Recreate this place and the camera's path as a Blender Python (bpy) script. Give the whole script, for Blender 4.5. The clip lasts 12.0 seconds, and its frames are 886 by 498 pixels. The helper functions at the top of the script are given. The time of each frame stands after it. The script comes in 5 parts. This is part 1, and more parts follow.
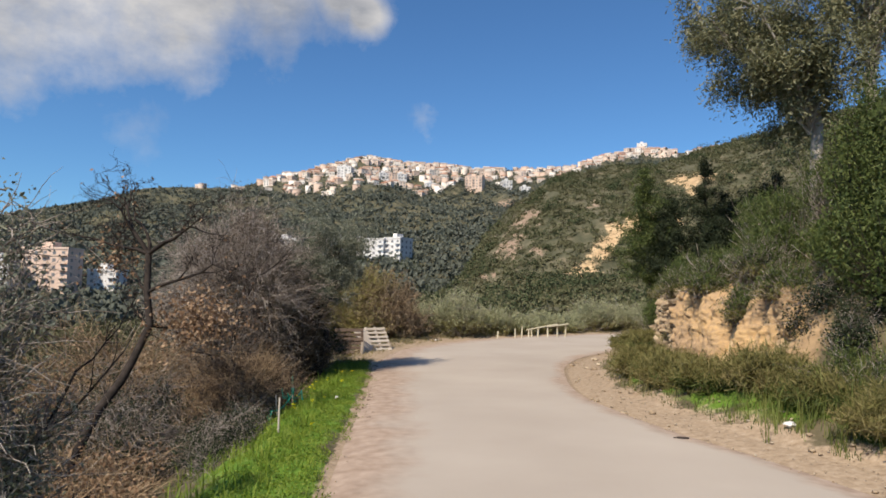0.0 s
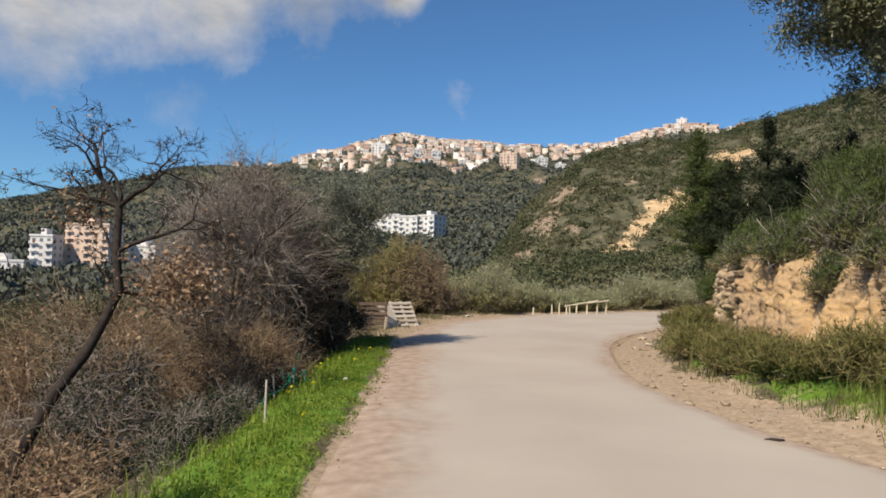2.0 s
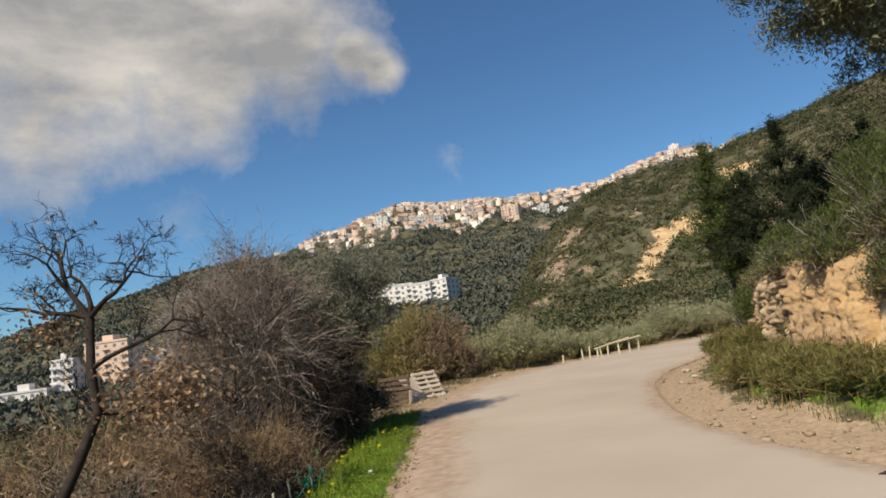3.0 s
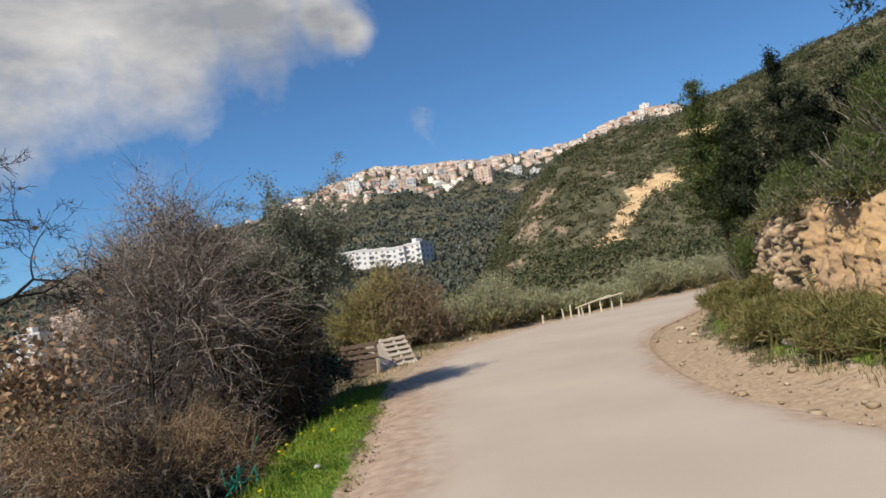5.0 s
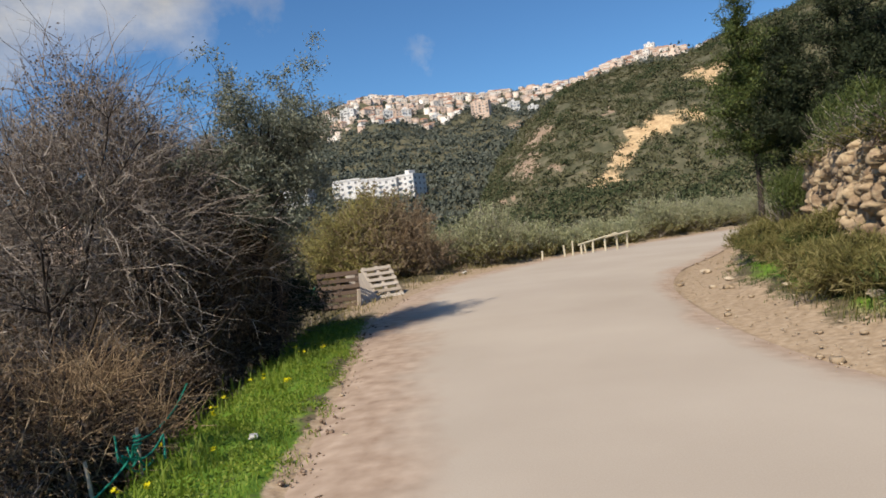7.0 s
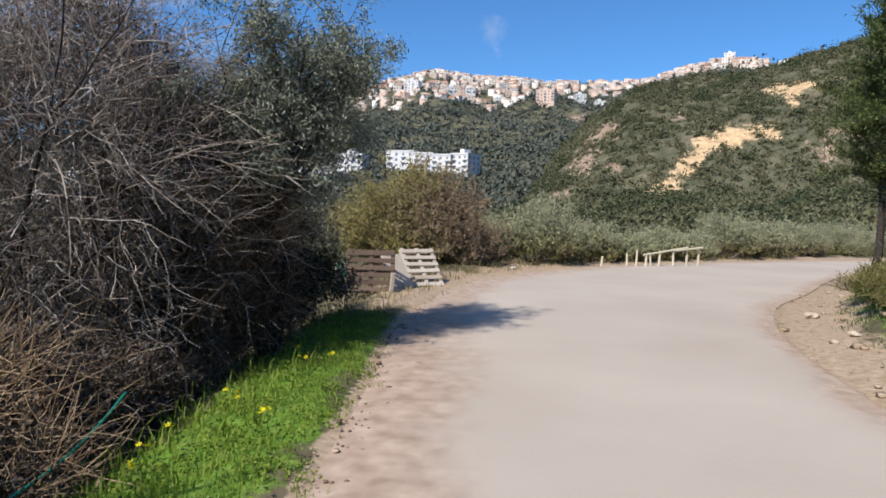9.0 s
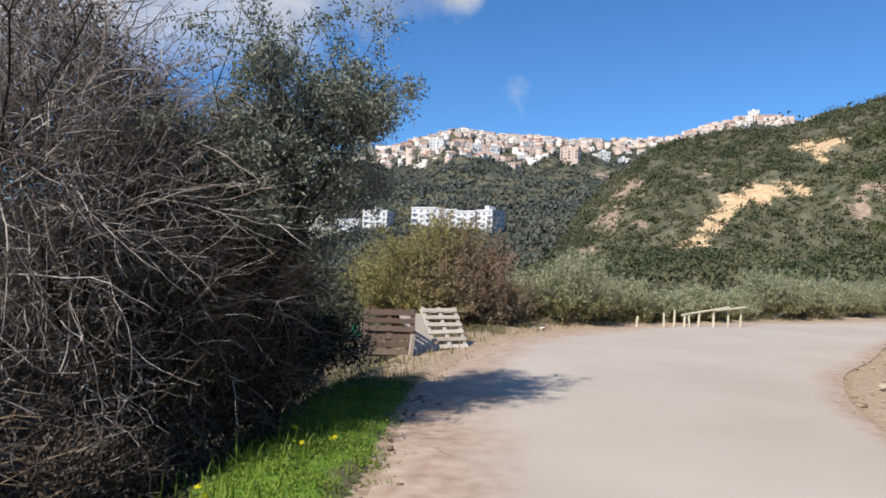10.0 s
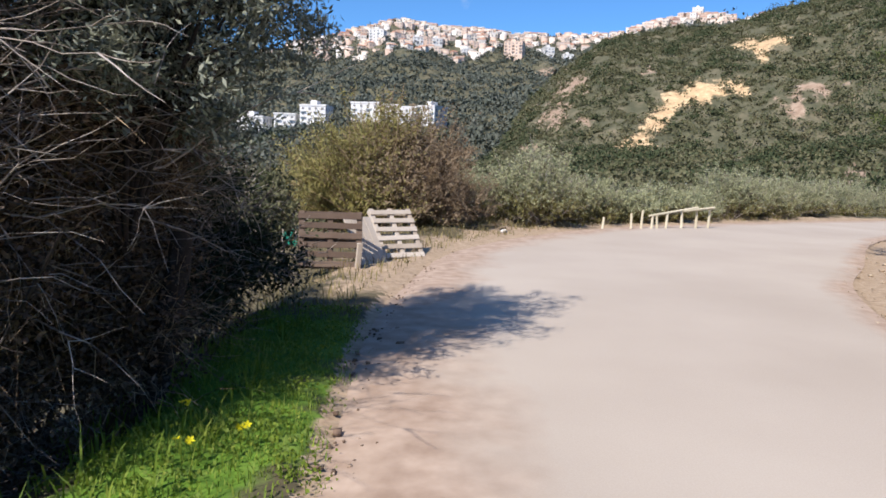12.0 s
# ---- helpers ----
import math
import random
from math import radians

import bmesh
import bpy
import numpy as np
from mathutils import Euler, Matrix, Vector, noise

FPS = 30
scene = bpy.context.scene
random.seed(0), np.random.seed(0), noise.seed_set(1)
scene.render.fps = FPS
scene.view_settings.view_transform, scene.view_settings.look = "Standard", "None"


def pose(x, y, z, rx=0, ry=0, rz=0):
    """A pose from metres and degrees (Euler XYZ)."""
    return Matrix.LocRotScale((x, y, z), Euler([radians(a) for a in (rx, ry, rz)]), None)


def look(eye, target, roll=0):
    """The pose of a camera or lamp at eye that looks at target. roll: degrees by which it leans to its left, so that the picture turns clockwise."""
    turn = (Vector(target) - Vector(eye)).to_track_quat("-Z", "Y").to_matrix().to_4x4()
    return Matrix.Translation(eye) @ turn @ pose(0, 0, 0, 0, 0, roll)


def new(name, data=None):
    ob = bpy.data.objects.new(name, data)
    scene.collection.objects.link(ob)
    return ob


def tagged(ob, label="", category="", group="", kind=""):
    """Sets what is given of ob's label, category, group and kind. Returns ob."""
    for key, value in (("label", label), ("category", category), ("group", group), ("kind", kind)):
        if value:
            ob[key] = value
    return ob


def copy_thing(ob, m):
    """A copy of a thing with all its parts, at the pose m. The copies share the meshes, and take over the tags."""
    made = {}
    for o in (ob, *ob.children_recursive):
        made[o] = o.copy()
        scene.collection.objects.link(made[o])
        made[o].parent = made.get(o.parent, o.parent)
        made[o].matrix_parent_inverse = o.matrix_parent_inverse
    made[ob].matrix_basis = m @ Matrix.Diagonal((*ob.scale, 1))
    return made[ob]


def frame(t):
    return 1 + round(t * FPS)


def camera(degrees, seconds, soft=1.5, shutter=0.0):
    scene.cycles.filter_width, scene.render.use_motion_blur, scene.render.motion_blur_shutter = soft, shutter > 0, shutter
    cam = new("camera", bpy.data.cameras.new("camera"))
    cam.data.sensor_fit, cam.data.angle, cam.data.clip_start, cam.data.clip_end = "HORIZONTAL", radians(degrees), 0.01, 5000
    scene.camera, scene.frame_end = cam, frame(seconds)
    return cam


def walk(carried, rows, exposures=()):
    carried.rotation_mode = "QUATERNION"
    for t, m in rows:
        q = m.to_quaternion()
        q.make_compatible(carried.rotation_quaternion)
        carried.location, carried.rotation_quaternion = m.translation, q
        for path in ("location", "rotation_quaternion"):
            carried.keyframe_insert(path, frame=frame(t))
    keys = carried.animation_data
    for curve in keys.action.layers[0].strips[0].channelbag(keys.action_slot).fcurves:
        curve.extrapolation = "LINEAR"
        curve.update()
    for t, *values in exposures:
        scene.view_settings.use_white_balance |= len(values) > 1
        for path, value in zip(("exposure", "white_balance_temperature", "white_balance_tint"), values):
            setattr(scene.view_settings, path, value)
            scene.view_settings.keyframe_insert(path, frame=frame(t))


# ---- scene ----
cam = camera(68.1, 12.0, soft=1.7)

PATH = [
    (0, (-0.004, -0.013, 1.984), (0.15, 1.975, 2.136), 1.0),
    (0.5, (0.006, 0.432, 1.986), (0.228, 2.403, 2.244), 0.1),
    (1, (0.119, 0.825, 1.962), (0.312, 2.793, 2.26), 0.2),
    (1.5, (0.272, 1.424, 1.908), (0.274, 3.416, 2.087), -5.5),
    (2, (0.257, 2.014, 1.784), (0.309, 4.011, 1.867), 1.4),
    (2.5, (0.301, 2.51, 1.792), (0.276, 4.498, 2.005), -5.0),
    (3, (0.338, 3.086, 1.781), (0.363, 5.067, 2.055), -7.7),
    (3.5, (0.328, 3.612, 1.753), (0.339, 5.597, 1.989), -1.7),
    (5.5, (0.496, 5.761, 1.675), (0.598, 7.753, 1.82), -10.5),
    (6, (0.473, 6.35, 1.631), (0.563, 8.342, 1.78), -4.4),
    (6.5, (0.471, 6.866, 1.578), (0.563, 8.862, 1.672), -6.4),
    (7, (0.468, 7.511, 1.537), (0.556, 9.509, 1.49), -6.4),
    (9, (0.36, 9.789, 1.652), (0.316, 11.786, 1.551), 1.8),
    (9.5, (0.402, 10.23, 1.679), (0.135, 12.212, 1.704), 0.8),
    (10, (0.335, 10.858, 1.661), (0.211, 12.852, 1.729), 2.0),
    (10.5, (0.25, 11.441, 1.67), (0.276, 13.44, 1.622), 4.6),
    (11, (0.192, 11.974, 1.672), (0.164, 13.974, 1.637), 1.7),
    (11.5, (-0.003, 12.542, 1.654), (-0.134, 14.537, 1.617), 2.5),
    (12, (0.001, 13.126, 1.594), (0.067, 15.111, 1.359), 2.3),
]
EXPOSURES = [(0, 0.27, 6750, 11), (0.5, 0.3, 6850, 11), (1.0, 0.32, 7350, 10), (1.5, 0.16, 7700, 10), (2.0, 0.2, 6900, 10), (2.5, 0.18, 6700, 10), (3.0, 0.12, 7350, 10), (3.5, 0.17, 7350, 10), (5.5, 0.17, 6600, 10), (6.0, 0.17, 6550, 10), (6.5, 0.17, 6600, 10), (7.0, 0.2, 6800, 10), (9.0, 0.38, 6050, 11), (10.5, 0.47, 6120, 11), (11.5, 0.57, 6150, 12), (12, 0.56, 6100, 14)]
walk(cam, [(t, look(eye, target, roll)) for t, eye, target, roll in PATH], EXPOSURES)

# ---- world and light ----
SUN_AZ, SUN_EL = radians(218.0), radians(47.0)   # compass from +y, clockwise
world = bpy.data.worlds.new("sky_world")
scene.world = world
world.use_nodes = True
wn, wl = world.node_tree.nodes, world.node_tree.links
wn.clear()
sky = wn.new("ShaderNodeTexSky")
sky.sky_type, sky.sun_disc = "NISHITA", False
sky.sun_elevation, sky.sun_rotation = SUN_EL, SUN_AZ
sky.air_density, sky.dust_density, sky.ozone_density, sky.altitude = 1.0, 0.3, 3.0, 300
w_out = wn.new("ShaderNodeOutputWorld")
w_bg = wn.new("ShaderNodeBackground")
w_bg.inputs["Strength"].default_value = 0.097
w_co = wn.new("ShaderNodeTexCoord")


def wmath(op, a, b=None, clamp=False):
    n = wn.new("ShaderNodeMath")
    n.operation, n.use_clamp = op, clamp
    for i, v in enumerate((a, b)):
        if v is None:
            continue
        if isinstance(v, (int, float)):
            n.inputs[i].default_value = v
        else:
            wl.new(v, n.inputs[i])
    return n.outputs[0]


def wnoise(scale, detail, rough, offset=(0, 0, 0), stretch=(1, 1, 1)):
    m = wn.new("ShaderNodeMapping")
    m.inputs["Location"].default_value, m.inputs["Scale"].default_value = offset, stretch
    wl.new(w_co.outputs["Generated"], m.inputs["Vector"])
    n = wn.new("ShaderNodeTexNoise")
    n.inputs["Scale"].default_value, n.inputs["Detail"].default_value, n.inputs["Roughness"].default_value = scale, detail, rough
    wl.new(m.outputs["Vector"], n.inputs["Vector"])
    return n.outputs["Fac"]


def sky_dir(az, el):
    a, e = radians(az), radians(el)
    return Vector((math.sin(a) * math.cos(e), math.cos(a) * math.cos(e), math.sin(e)))


def cloud_blob(az, el, size):
    """1 in the middle of a puff of that angular radius, falling to 0 at its rim and below 0 outside."""
    d = wn.new("ShaderNodeVectorMath")
    d.operation = "DISTANCE"
    wl.new(w_co.outputs["Generated"], d.inputs[0])
    d.inputs[1].default_value = sky_dir(az, el)
    return wmath("SUBTRACT", 1.0, wmath("DIVIDE", d.outputs["Value"], radians(size)))


body = None
for puff in ((-30, 27, 13.5), (-19, 26, 10.5), (-11, 27, 8.5), (-5.5, 25.2, 3.6), (-40, 24, 14), (-24, 33, 14), (-12, 35, 10), (-3.2, 23.9, 2.2)):
    b = cloud_blob(*puff)
    body = b if body is None else wmath("MAXIMUM", body, b)
ragged = wmath("MULTIPLY", wmath("SUBTRACT", wnoise(7, 9, 0.6), 0.5), 1.5)
dens = wmath("ADD", body, ragged)
cover = wmath("MULTIPLY", dens, 1.6, True)
wisp = wmath("ADD", wmath("MULTIPLY", cloud_blob(2.5, 15.4, 1.5), 1.0), wmath("MULTIPLY", wmath("SUBTRACT", wnoise(30, 6, 0.6, (3, 1, 0)), 0.55), 3.0))
wisp = wmath("MULTIPLY", wmath("MULTIPLY", wisp, 0.5, True), 0.55)
wisp2 = wmath("ADD", cloud_blob(-21, 13.2, 2.6), wmath("MULTIPLY", wmath("SUBTRACT", wnoise(22, 6, 0.6, (1, 4, 2)), 0.55), 3.0))
wisp2 = wmath("MULTIPLY", wmath("MULTIPLY", wisp2, 0.5, True), 0.35)
cover = wmath("MAXIMUM", wmath("MAXIMUM", cover, wisp), wisp2)
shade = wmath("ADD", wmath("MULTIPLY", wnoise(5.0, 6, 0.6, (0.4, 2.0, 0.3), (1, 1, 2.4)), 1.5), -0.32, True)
core = wmath("MULTIPLY", body, 0.75, True)
shade = wmath("SUBTRACT", shade, wmath("MULTIPLY", core, 0.45), True)
ramp = wn.new("ShaderNodeValToRGB")
ramp.color_ramp.elements[0].position, ramp.color_ramp.elements[0].color = 0.0, (3.0, 3.2, 3.6, 1)
ramp.color_ramp.elements[1].position, ramp.color_ramp.elements[1].color = 0.55, (6.1, 6.1, 6.15, 1)
wl.new(shade, ramp.inputs["Fac"])
tint = wn.new("ShaderNodeMix")
tint.data_type, tint.blend_type = "RGBA", "MULTIPLY"
tint.inputs["Factor"].default_value = 1.0
wl.new(sky.outputs["Color"], tint.inputs[6])
tint.inputs[7].default_value = (0.535, 0.865, 1.13, 1)
wmix = wn.new("ShaderNodeMix")
wmix.data_type = "RGBA"
wl.new(cover, wmix.inputs["Factor"])
wl.new(tint.outputs[2], wmix.inputs[6])
wl.new(ramp.outputs["Color"], wmix.inputs[7])
wl.new(wmix.outputs[2], w_bg.inputs["Color"])
wl.new(w_bg.outputs[0], w_out.inputs[0])

sun = new("sun", bpy.data.lights.new("sun", "SUN"))
sun.data.energy, sun.data.angle, sun.data.color = 5.0, radians(0.6), (1.0, 0.90, 0.76)
to_sun = Vector((math.sin(SUN_AZ) * math.cos(SUN_EL), math.cos(SUN_AZ) * math.cos(SUN_EL), math.sin(SUN_EL)))
sun.matrix_world = look(to_sun * 100, (0, 0, 0))

# ---- materials ----


def material(name, colours, rough=0.85, scale=4.0, fine=60.0, bump=0.3, spec=0.2, island=0.0, obj=0.0, through_light=0.0, metal=0.0):
    """A dull natural surface: colours run along a coarse and a fine noise; island/obj: share of change from piece to piece."""
    m = bpy.data.materials.new(name)
    m.use_nodes = True
    nt = m.node_tree
    n, l = nt.nodes, nt.links
    b = n["Principled BSDF"]
    b.inputs["Roughness"].default_value = rough
    b.inputs["Specular IOR Level"].default_value = spec
    b.inputs["Metallic"].default_value = metal
    co = n.new("ShaderNodeTexCoord")
    n1, n2 = n.new("ShaderNodeTexNoise"), n.new("ShaderNodeTexNoise")
    geo = n.new("ShaderNodeNewGeometry")
    for t, s, d in ((n1, scale, 5), (n2, fine, 4)):
        t.inputs["Scale"].default_value, t.inputs["Detail"].default_value = s, d
        l.new(geo.outputs["Position"], t.inputs["Vector"])
    mix = n.new("ShaderNodeMath")
    mix.operation = "MULTIPLY_ADD"
    mix.inputs[1].default_value = 0.35
    l.new(n2.outputs["Fac"], mix.inputs[0])
    half = n.new("ShaderNodeMath")
    half.operation = "MULTIPLY"
    half.inputs[1].default_value = 0.65
    l.new(n1.outputs["Fac"], half.inputs[0])
    l.new(half.outputs[0], mix.inputs[2])
    fac = mix.outputs[0]
    for amount, source in ((island, geo.outputs["Random Per Island"]), (obj, n.new("ShaderNodeObjectInfo").outputs["Random"])):
        if amount:
            k = n.new("ShaderNodeMix")
            k.data_type = "FLOAT"
            k.inputs["Factor"].default_value = amount
            l.new(fac, k.inputs[2])
            l.new(source, k.inputs[3])
            fac = k.outputs[0]
    r = n.new("ShaderNodeValToRGB")
    lo, hi = (0.28, 0.72) if not (island or obj) else (0.12, 0.88)
    r.color_ramp.elements[0].position, r.color_ramp.elements[1].position = lo, hi
    r.color_ramp.elements[0].color, r.color_ramp.elements[1].color = (*colours[0], 1), (*colours[-1], 1)
    for i, c in enumerate(colours[1:-1], 1):
        r.color_ramp.elements.new(lo + (hi - lo) * i / (len(colours) - 1)).color = (*c, 1)
    l.new(fac, r.inputs["Fac"])
    l.new(r.outputs["Color"], b.inputs["Base Color"])
    if bump:
        bp = n.new("ShaderNodeBump")
        bp.inputs["Strength"].default_value, bp.inputs["Distance"].default_value = bump, 0.4 / fine
        l.new(n2.outputs["Fac"], bp.inputs["Height"])
        l.new(bp.outputs["Normal"], b.inputs["Normal"])
    if through_light:
        tr = n.new("ShaderNodeBsdfTranslucent")
        l.new(r.outputs["Color"], tr.inputs["Color"])
        ms = n.new("ShaderNodeMixShader")
        ms.inputs[0].default_value = through_light
        l.new(b.outputs[0], ms.inputs[1])
        l.new(tr.outputs[0], ms.inputs[2])
        l.new(ms.outputs[0], n["Material Output"].inputs["Surface"])
    return m


def ground_material():
    """Soil and dry litter, with dirt, grass, ochre scar and grey-pink rock where the ground's own masks say."""
    m = material("ground_soil", [(0.055, 0.05, 0.03), (0.10, 0.085, 0.05), (0.15, 0.12, 0.075)], 0.95, 0.5, 9.0, 0.5)
    n, l = m.node_tree.nodes, m.node_tree.links
    b = n["Principled BSDF"]
    last = b.inputs["Base Color"].links[0].from_socket
    geo = n.new("ShaderNodeNewGeometry")
    for name, sc, cols, hard in (("scrub", 0.09, [(0.05, 0.055, 0.032), (0.095, 0.092, 0.056), (0.17, 0.145, 0.095)], 0.4),
                                 ("grass", 2.5, [(0.05, 0.10, 0.015), (0.10, 0.19, 0.02), (0.17, 0.24, 0.05)], 0.8),
                                 ("dirt", 5.0, [(0.24, 0.175, 0.115), (0.33, 0.25, 0.17), (0.42, 0.33, 0.24)], 0.6),
                                 ("rock", 0.25, [(0.20, 0.14, 0.10), (0.29, 0.21, 0.15), (0.36, 0.29, 0.22)], 1.0),
                                 ("scar", 0.3, [(0.32, 0.21, 0.12), (0.48, 0.34, 0.19), (0.60, 0.46, 0.29)], 1.5)):
        at = n.new("ShaderNodeAttribute")
        at.attribute_name = name
        t = n.new("ShaderNodeTexNoise")
        t.inputs["Scale"].default_value, t.inputs["Detail"].default_value, t.inputs["Roughness"].default_value = sc * 2, 8, 0.65
        l.new(geo.outputs["Position"], t.inputs["Vector"])
        r = n.new("ShaderNodeValToRGB")
        r.color_ramp.elements[0].position, r.color_ramp.elements[1].position = 0.3, 0.7
        r.color_ramp.elements[0].color, r.color_ramp.elements[1].color = (*cols[0], 1), (*cols[2], 1)
        r.color_ramp.elements.new(0.5).color = (*cols[1], 1)
        l.new(t.outputs["Fac"], r.inputs["Fac"])
        e = n.new("ShaderNodeMath")
        e.operation = "MULTIPLY_ADD"
        l.new(t.outputs["Fac"], e.inputs[0])
        e.inputs[1].default_value = hard
        e.inputs[2].default_value = -0.5 * hard - 0.5
        a = n.new("ShaderNodeMath")
        a.operation = "ADD"
        l.new(at.outputs["Fac"], a.inputs[0])
        l.new(e.outputs[0], a.inputs[1])
        k = n.new("ShaderNodeMath")
        k.operation, k.use_clamp = "MULTIPLY_ADD", True
        l.new(a.outputs[0], k.inputs[0])
        k.inputs[1].default_value, k.inputs[2].default_value = 4.0, 0.5
        x = n.new("ShaderNodeMix")
        x.data_type = "RGBA"
        l.new(k.outputs[0], x.inputs["Factor"])
        l.new(last, x.inputs[6])
        l.new(r.outputs["Color"], x.inputs[7])
        last = x.outputs[2]
    l.new(last, b.inputs["Base Color"])
    return m


def road_material():
    """Worn pale asphalt, dusted with sandy earth towards its edges."""
    m = material("worn_asphalt", [(0.345, 0.295, 0.243), (0.395, 0.343, 0.287), (0.445, 0.392, 0.33)], 0.9, 0.35, 90.0, 0.25)
    n, l = m.node_tree.nodes, m.node_tree.links
    b = n["Principled BSDF"]
    last = b.inputs["Base Color"].links[0].from_socket
    geo = n.new("ShaderNodeNewGeometry")
    at = n.new("ShaderNodeAttribute")
    at.attribute_name = "dust"
    t = n.new("ShaderNodeTexNoise")
    t.inputs["Scale"].default_value, t.inputs["Detail"].default_value = 0.8, 8
    l.new(geo.outputs["Position"], t.inputs["Vector"])
    e = n.new("ShaderNodeMath")
    e.operation = "ADD"
    l.new(at.outputs["Fac"], e.inputs[0])
    l.new(t.outputs["Fac"], e.inputs[1])
    k = n.new("ShaderNodeMath")
    k.operation, k.use_clamp = "MULTIPLY_ADD", True
    l.new(e.outputs[0], k.inputs[0])
    k.inputs[1].default_value, k.inputs[2].default_value = 2.3, -1.8
    r = n.new("ShaderNodeValToRGB")
    r.color_ramp.elements[0].position, r.color_ramp.elements[1].position = 0.3, 0.7
    r.color_ramp.elements[0].color, r.color_ramp.elements[1].color = (0.275, 0.2, 0.148, 1), (0.43, 0.335, 0.262, 1)
    t2 = n.new("ShaderNodeTexNoise")
    t2.inputs["Scale"].default_value, t2.inputs["Detail"].default_value = 5, 9
    l.new(geo.outputs["Position"], t2.inputs["Vector"])
    l.new(t2.outputs["Fac"], r.inputs["Fac"])
    x = n.new("ShaderNodeMix")
    x.data_type = "RGBA"
    l.new(k.outputs[0], x.inputs["Factor"])
    l.new(last, x.inputs[6])
    l.new(r.outputs["Color"], x.inputs[7])
    l.new(x.outputs[2], b.inputs["Base Color"])
    return m


M_GROUND, M_ROAD = ground_material(), road_material()
M_BARK = material("dark_bark", [(0.016, 0.013, 0.011), (0.035, 0.028, 0.024), (0.07, 0.056, 0.047)], 0.95, 9, 70, 0.6)
M_PALEBARK = material("pale_bark", [(0.20, 0.17, 0.14), (0.36, 0.32, 0.28), (0.48, 0.44, 0.40)], 0.9, 3, 40, 0.4)
M_TWIG = material("grey_twig", [(0.08, 0.066, 0.056), (0.22, 0.185, 0.16), (0.46, 0.41, 0.36)], 0.9, 2, 40, 0, island=0.7)
M_PALETWIG = material("bleached_twig", [(0.15, 0.125, 0.105), (0.33, 0.28, 0.24), (0.55, 0.49, 0.43)], 0.9, 2, 40, 0, island=0.6)
M_BRAMBLE = material("brown_twig", [(0.08, 0.052, 0.033), (0.225, 0.155, 0.095), (0.50, 0.375, 0.235)], 0.9, 2, 40, 0, island=0.7)
M_OLIVE = material("olive_leaf", [(0.06, 0.07, 0.048), (0.155, 0.17, 0.12), (0.33, 0.345, 0.26)], 0.6, 1.5, 30, 0, 0.35, island=0.7, through_light=0.2)
M_EUC = material("eucalyptus_leaf", [(0.07, 0.085, 0.042), (0.155, 0.16, 0.08), (0.30, 0.285, 0.16)], 0.55, 1.0, 20, 0, 0.4, island=0.65, through_light=0.25)
M_DARKLEAF = material("dark_conifer_leaf", [(0.012, 0.02, 0.010), (0.025, 0.036, 0.016), (0.05, 0.06, 0.028)], 0.7, 1.0, 20, 0, 0.2, island=0.6, through_light=0.1)
M_GREENLEAF = material("green_leaf", [(0.03, 0.05, 0.014), (0.07, 0.10, 0.024), (0.15, 0.17, 0.05)], 0.65, 1.0, 20, 0, 0.3, island=0.65, through_light=0.25)
M_YELLOWLEAF = material("yellow_olive_leaf", [(0.15, 0.14, 0.045), (0.28, 0.25, 0.085), (0.40, 0.36, 0.14)], 0.7, 0.8, 20, 0, 0.2, island=0.5, through_light=0.25)
M_BROWNFLUSH = material("brown_flushed_leaf", [(0.14, 0.105, 0.07), (0.24, 0.18, 0.12), (0.33, 0.26, 0.16)], 0.75, 0.6, 20, 0, 0.2, island=0.5, through_light=0.2)
M_SAGE = material("grey_green_leaf", [(0.19, 0.205, 0.115), (0.33, 0.345, 0.195), (0.48, 0.48, 0.30)], 0.7, 1.0, 20, 0, 0.2, island=0.6, through_light=0.28)
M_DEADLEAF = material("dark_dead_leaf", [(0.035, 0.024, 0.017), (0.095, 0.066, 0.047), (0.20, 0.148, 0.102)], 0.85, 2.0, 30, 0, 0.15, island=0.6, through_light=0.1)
M_DRYLEAF = material("dry_brown_leaf", [(0.13, 0.075, 0.045), (0.28, 0.175, 0.105), (0.47, 0.345, 0.23)], 0.75, 2.0, 30, 0, 0.2, island=0.75, through_light=0.25)
M_GRASS = material("grass_blade", [(0.055, 0.10, 0.012), (0.17, 0.25, 0.025), (0.37, 0.40, 0.085)], 0.6, 2.2, 14, 0, 0.3, island=0.35, through_light=0.35)
M_BANKLEAF = material("olive_brown_leaf", [(0.07, 0.07, 0.022), (0.165, 0.155, 0.052), (0.31, 0.265, 0.115)], 0.75, 1.1, 20, 0, 0.2, island=0.6, through_light=0.28)
M_BANKGRASS = material("tall_grass_blade", [(0.06, 0.085, 0.018), (0.14, 0.175, 0.04), (0.27, 0.28, 0.09)], 0.65, 1.6, 16, 0, 0.3, island=0.45, through_light=0.3)
M_DRYGRASS = material("dry_grass_blade", [(0.10, 0.09, 0.035), (0.22, 0.19, 0.08), (0.38, 0.31, 0.16)], 0.75, 1.2, 20, 0, 0.2, island=0.6, through_light=0.3)
M_SCRUB = material("hill_scrub_leaf", [(0.032, 0.045, 0.022), (0.075, 0.085, 0.042), (0.14, 0.13, 0.075), (0.19, 0.165, 0.11)], 0.85, 0.16, 1.1, 0, 0.1, island=0.22)
# scrub green paled and greyed: the mountain's distance haze is put into the colour
M_HAZESCRUB = material("hazed_scrub_leaf", [(0.065, 0.076, 0.062), (0.10, 0.112, 0.09), (0.15, 0.152, 0.13)], 0.9, 0.04, 0.3, 0, 0.1, island=0.3)
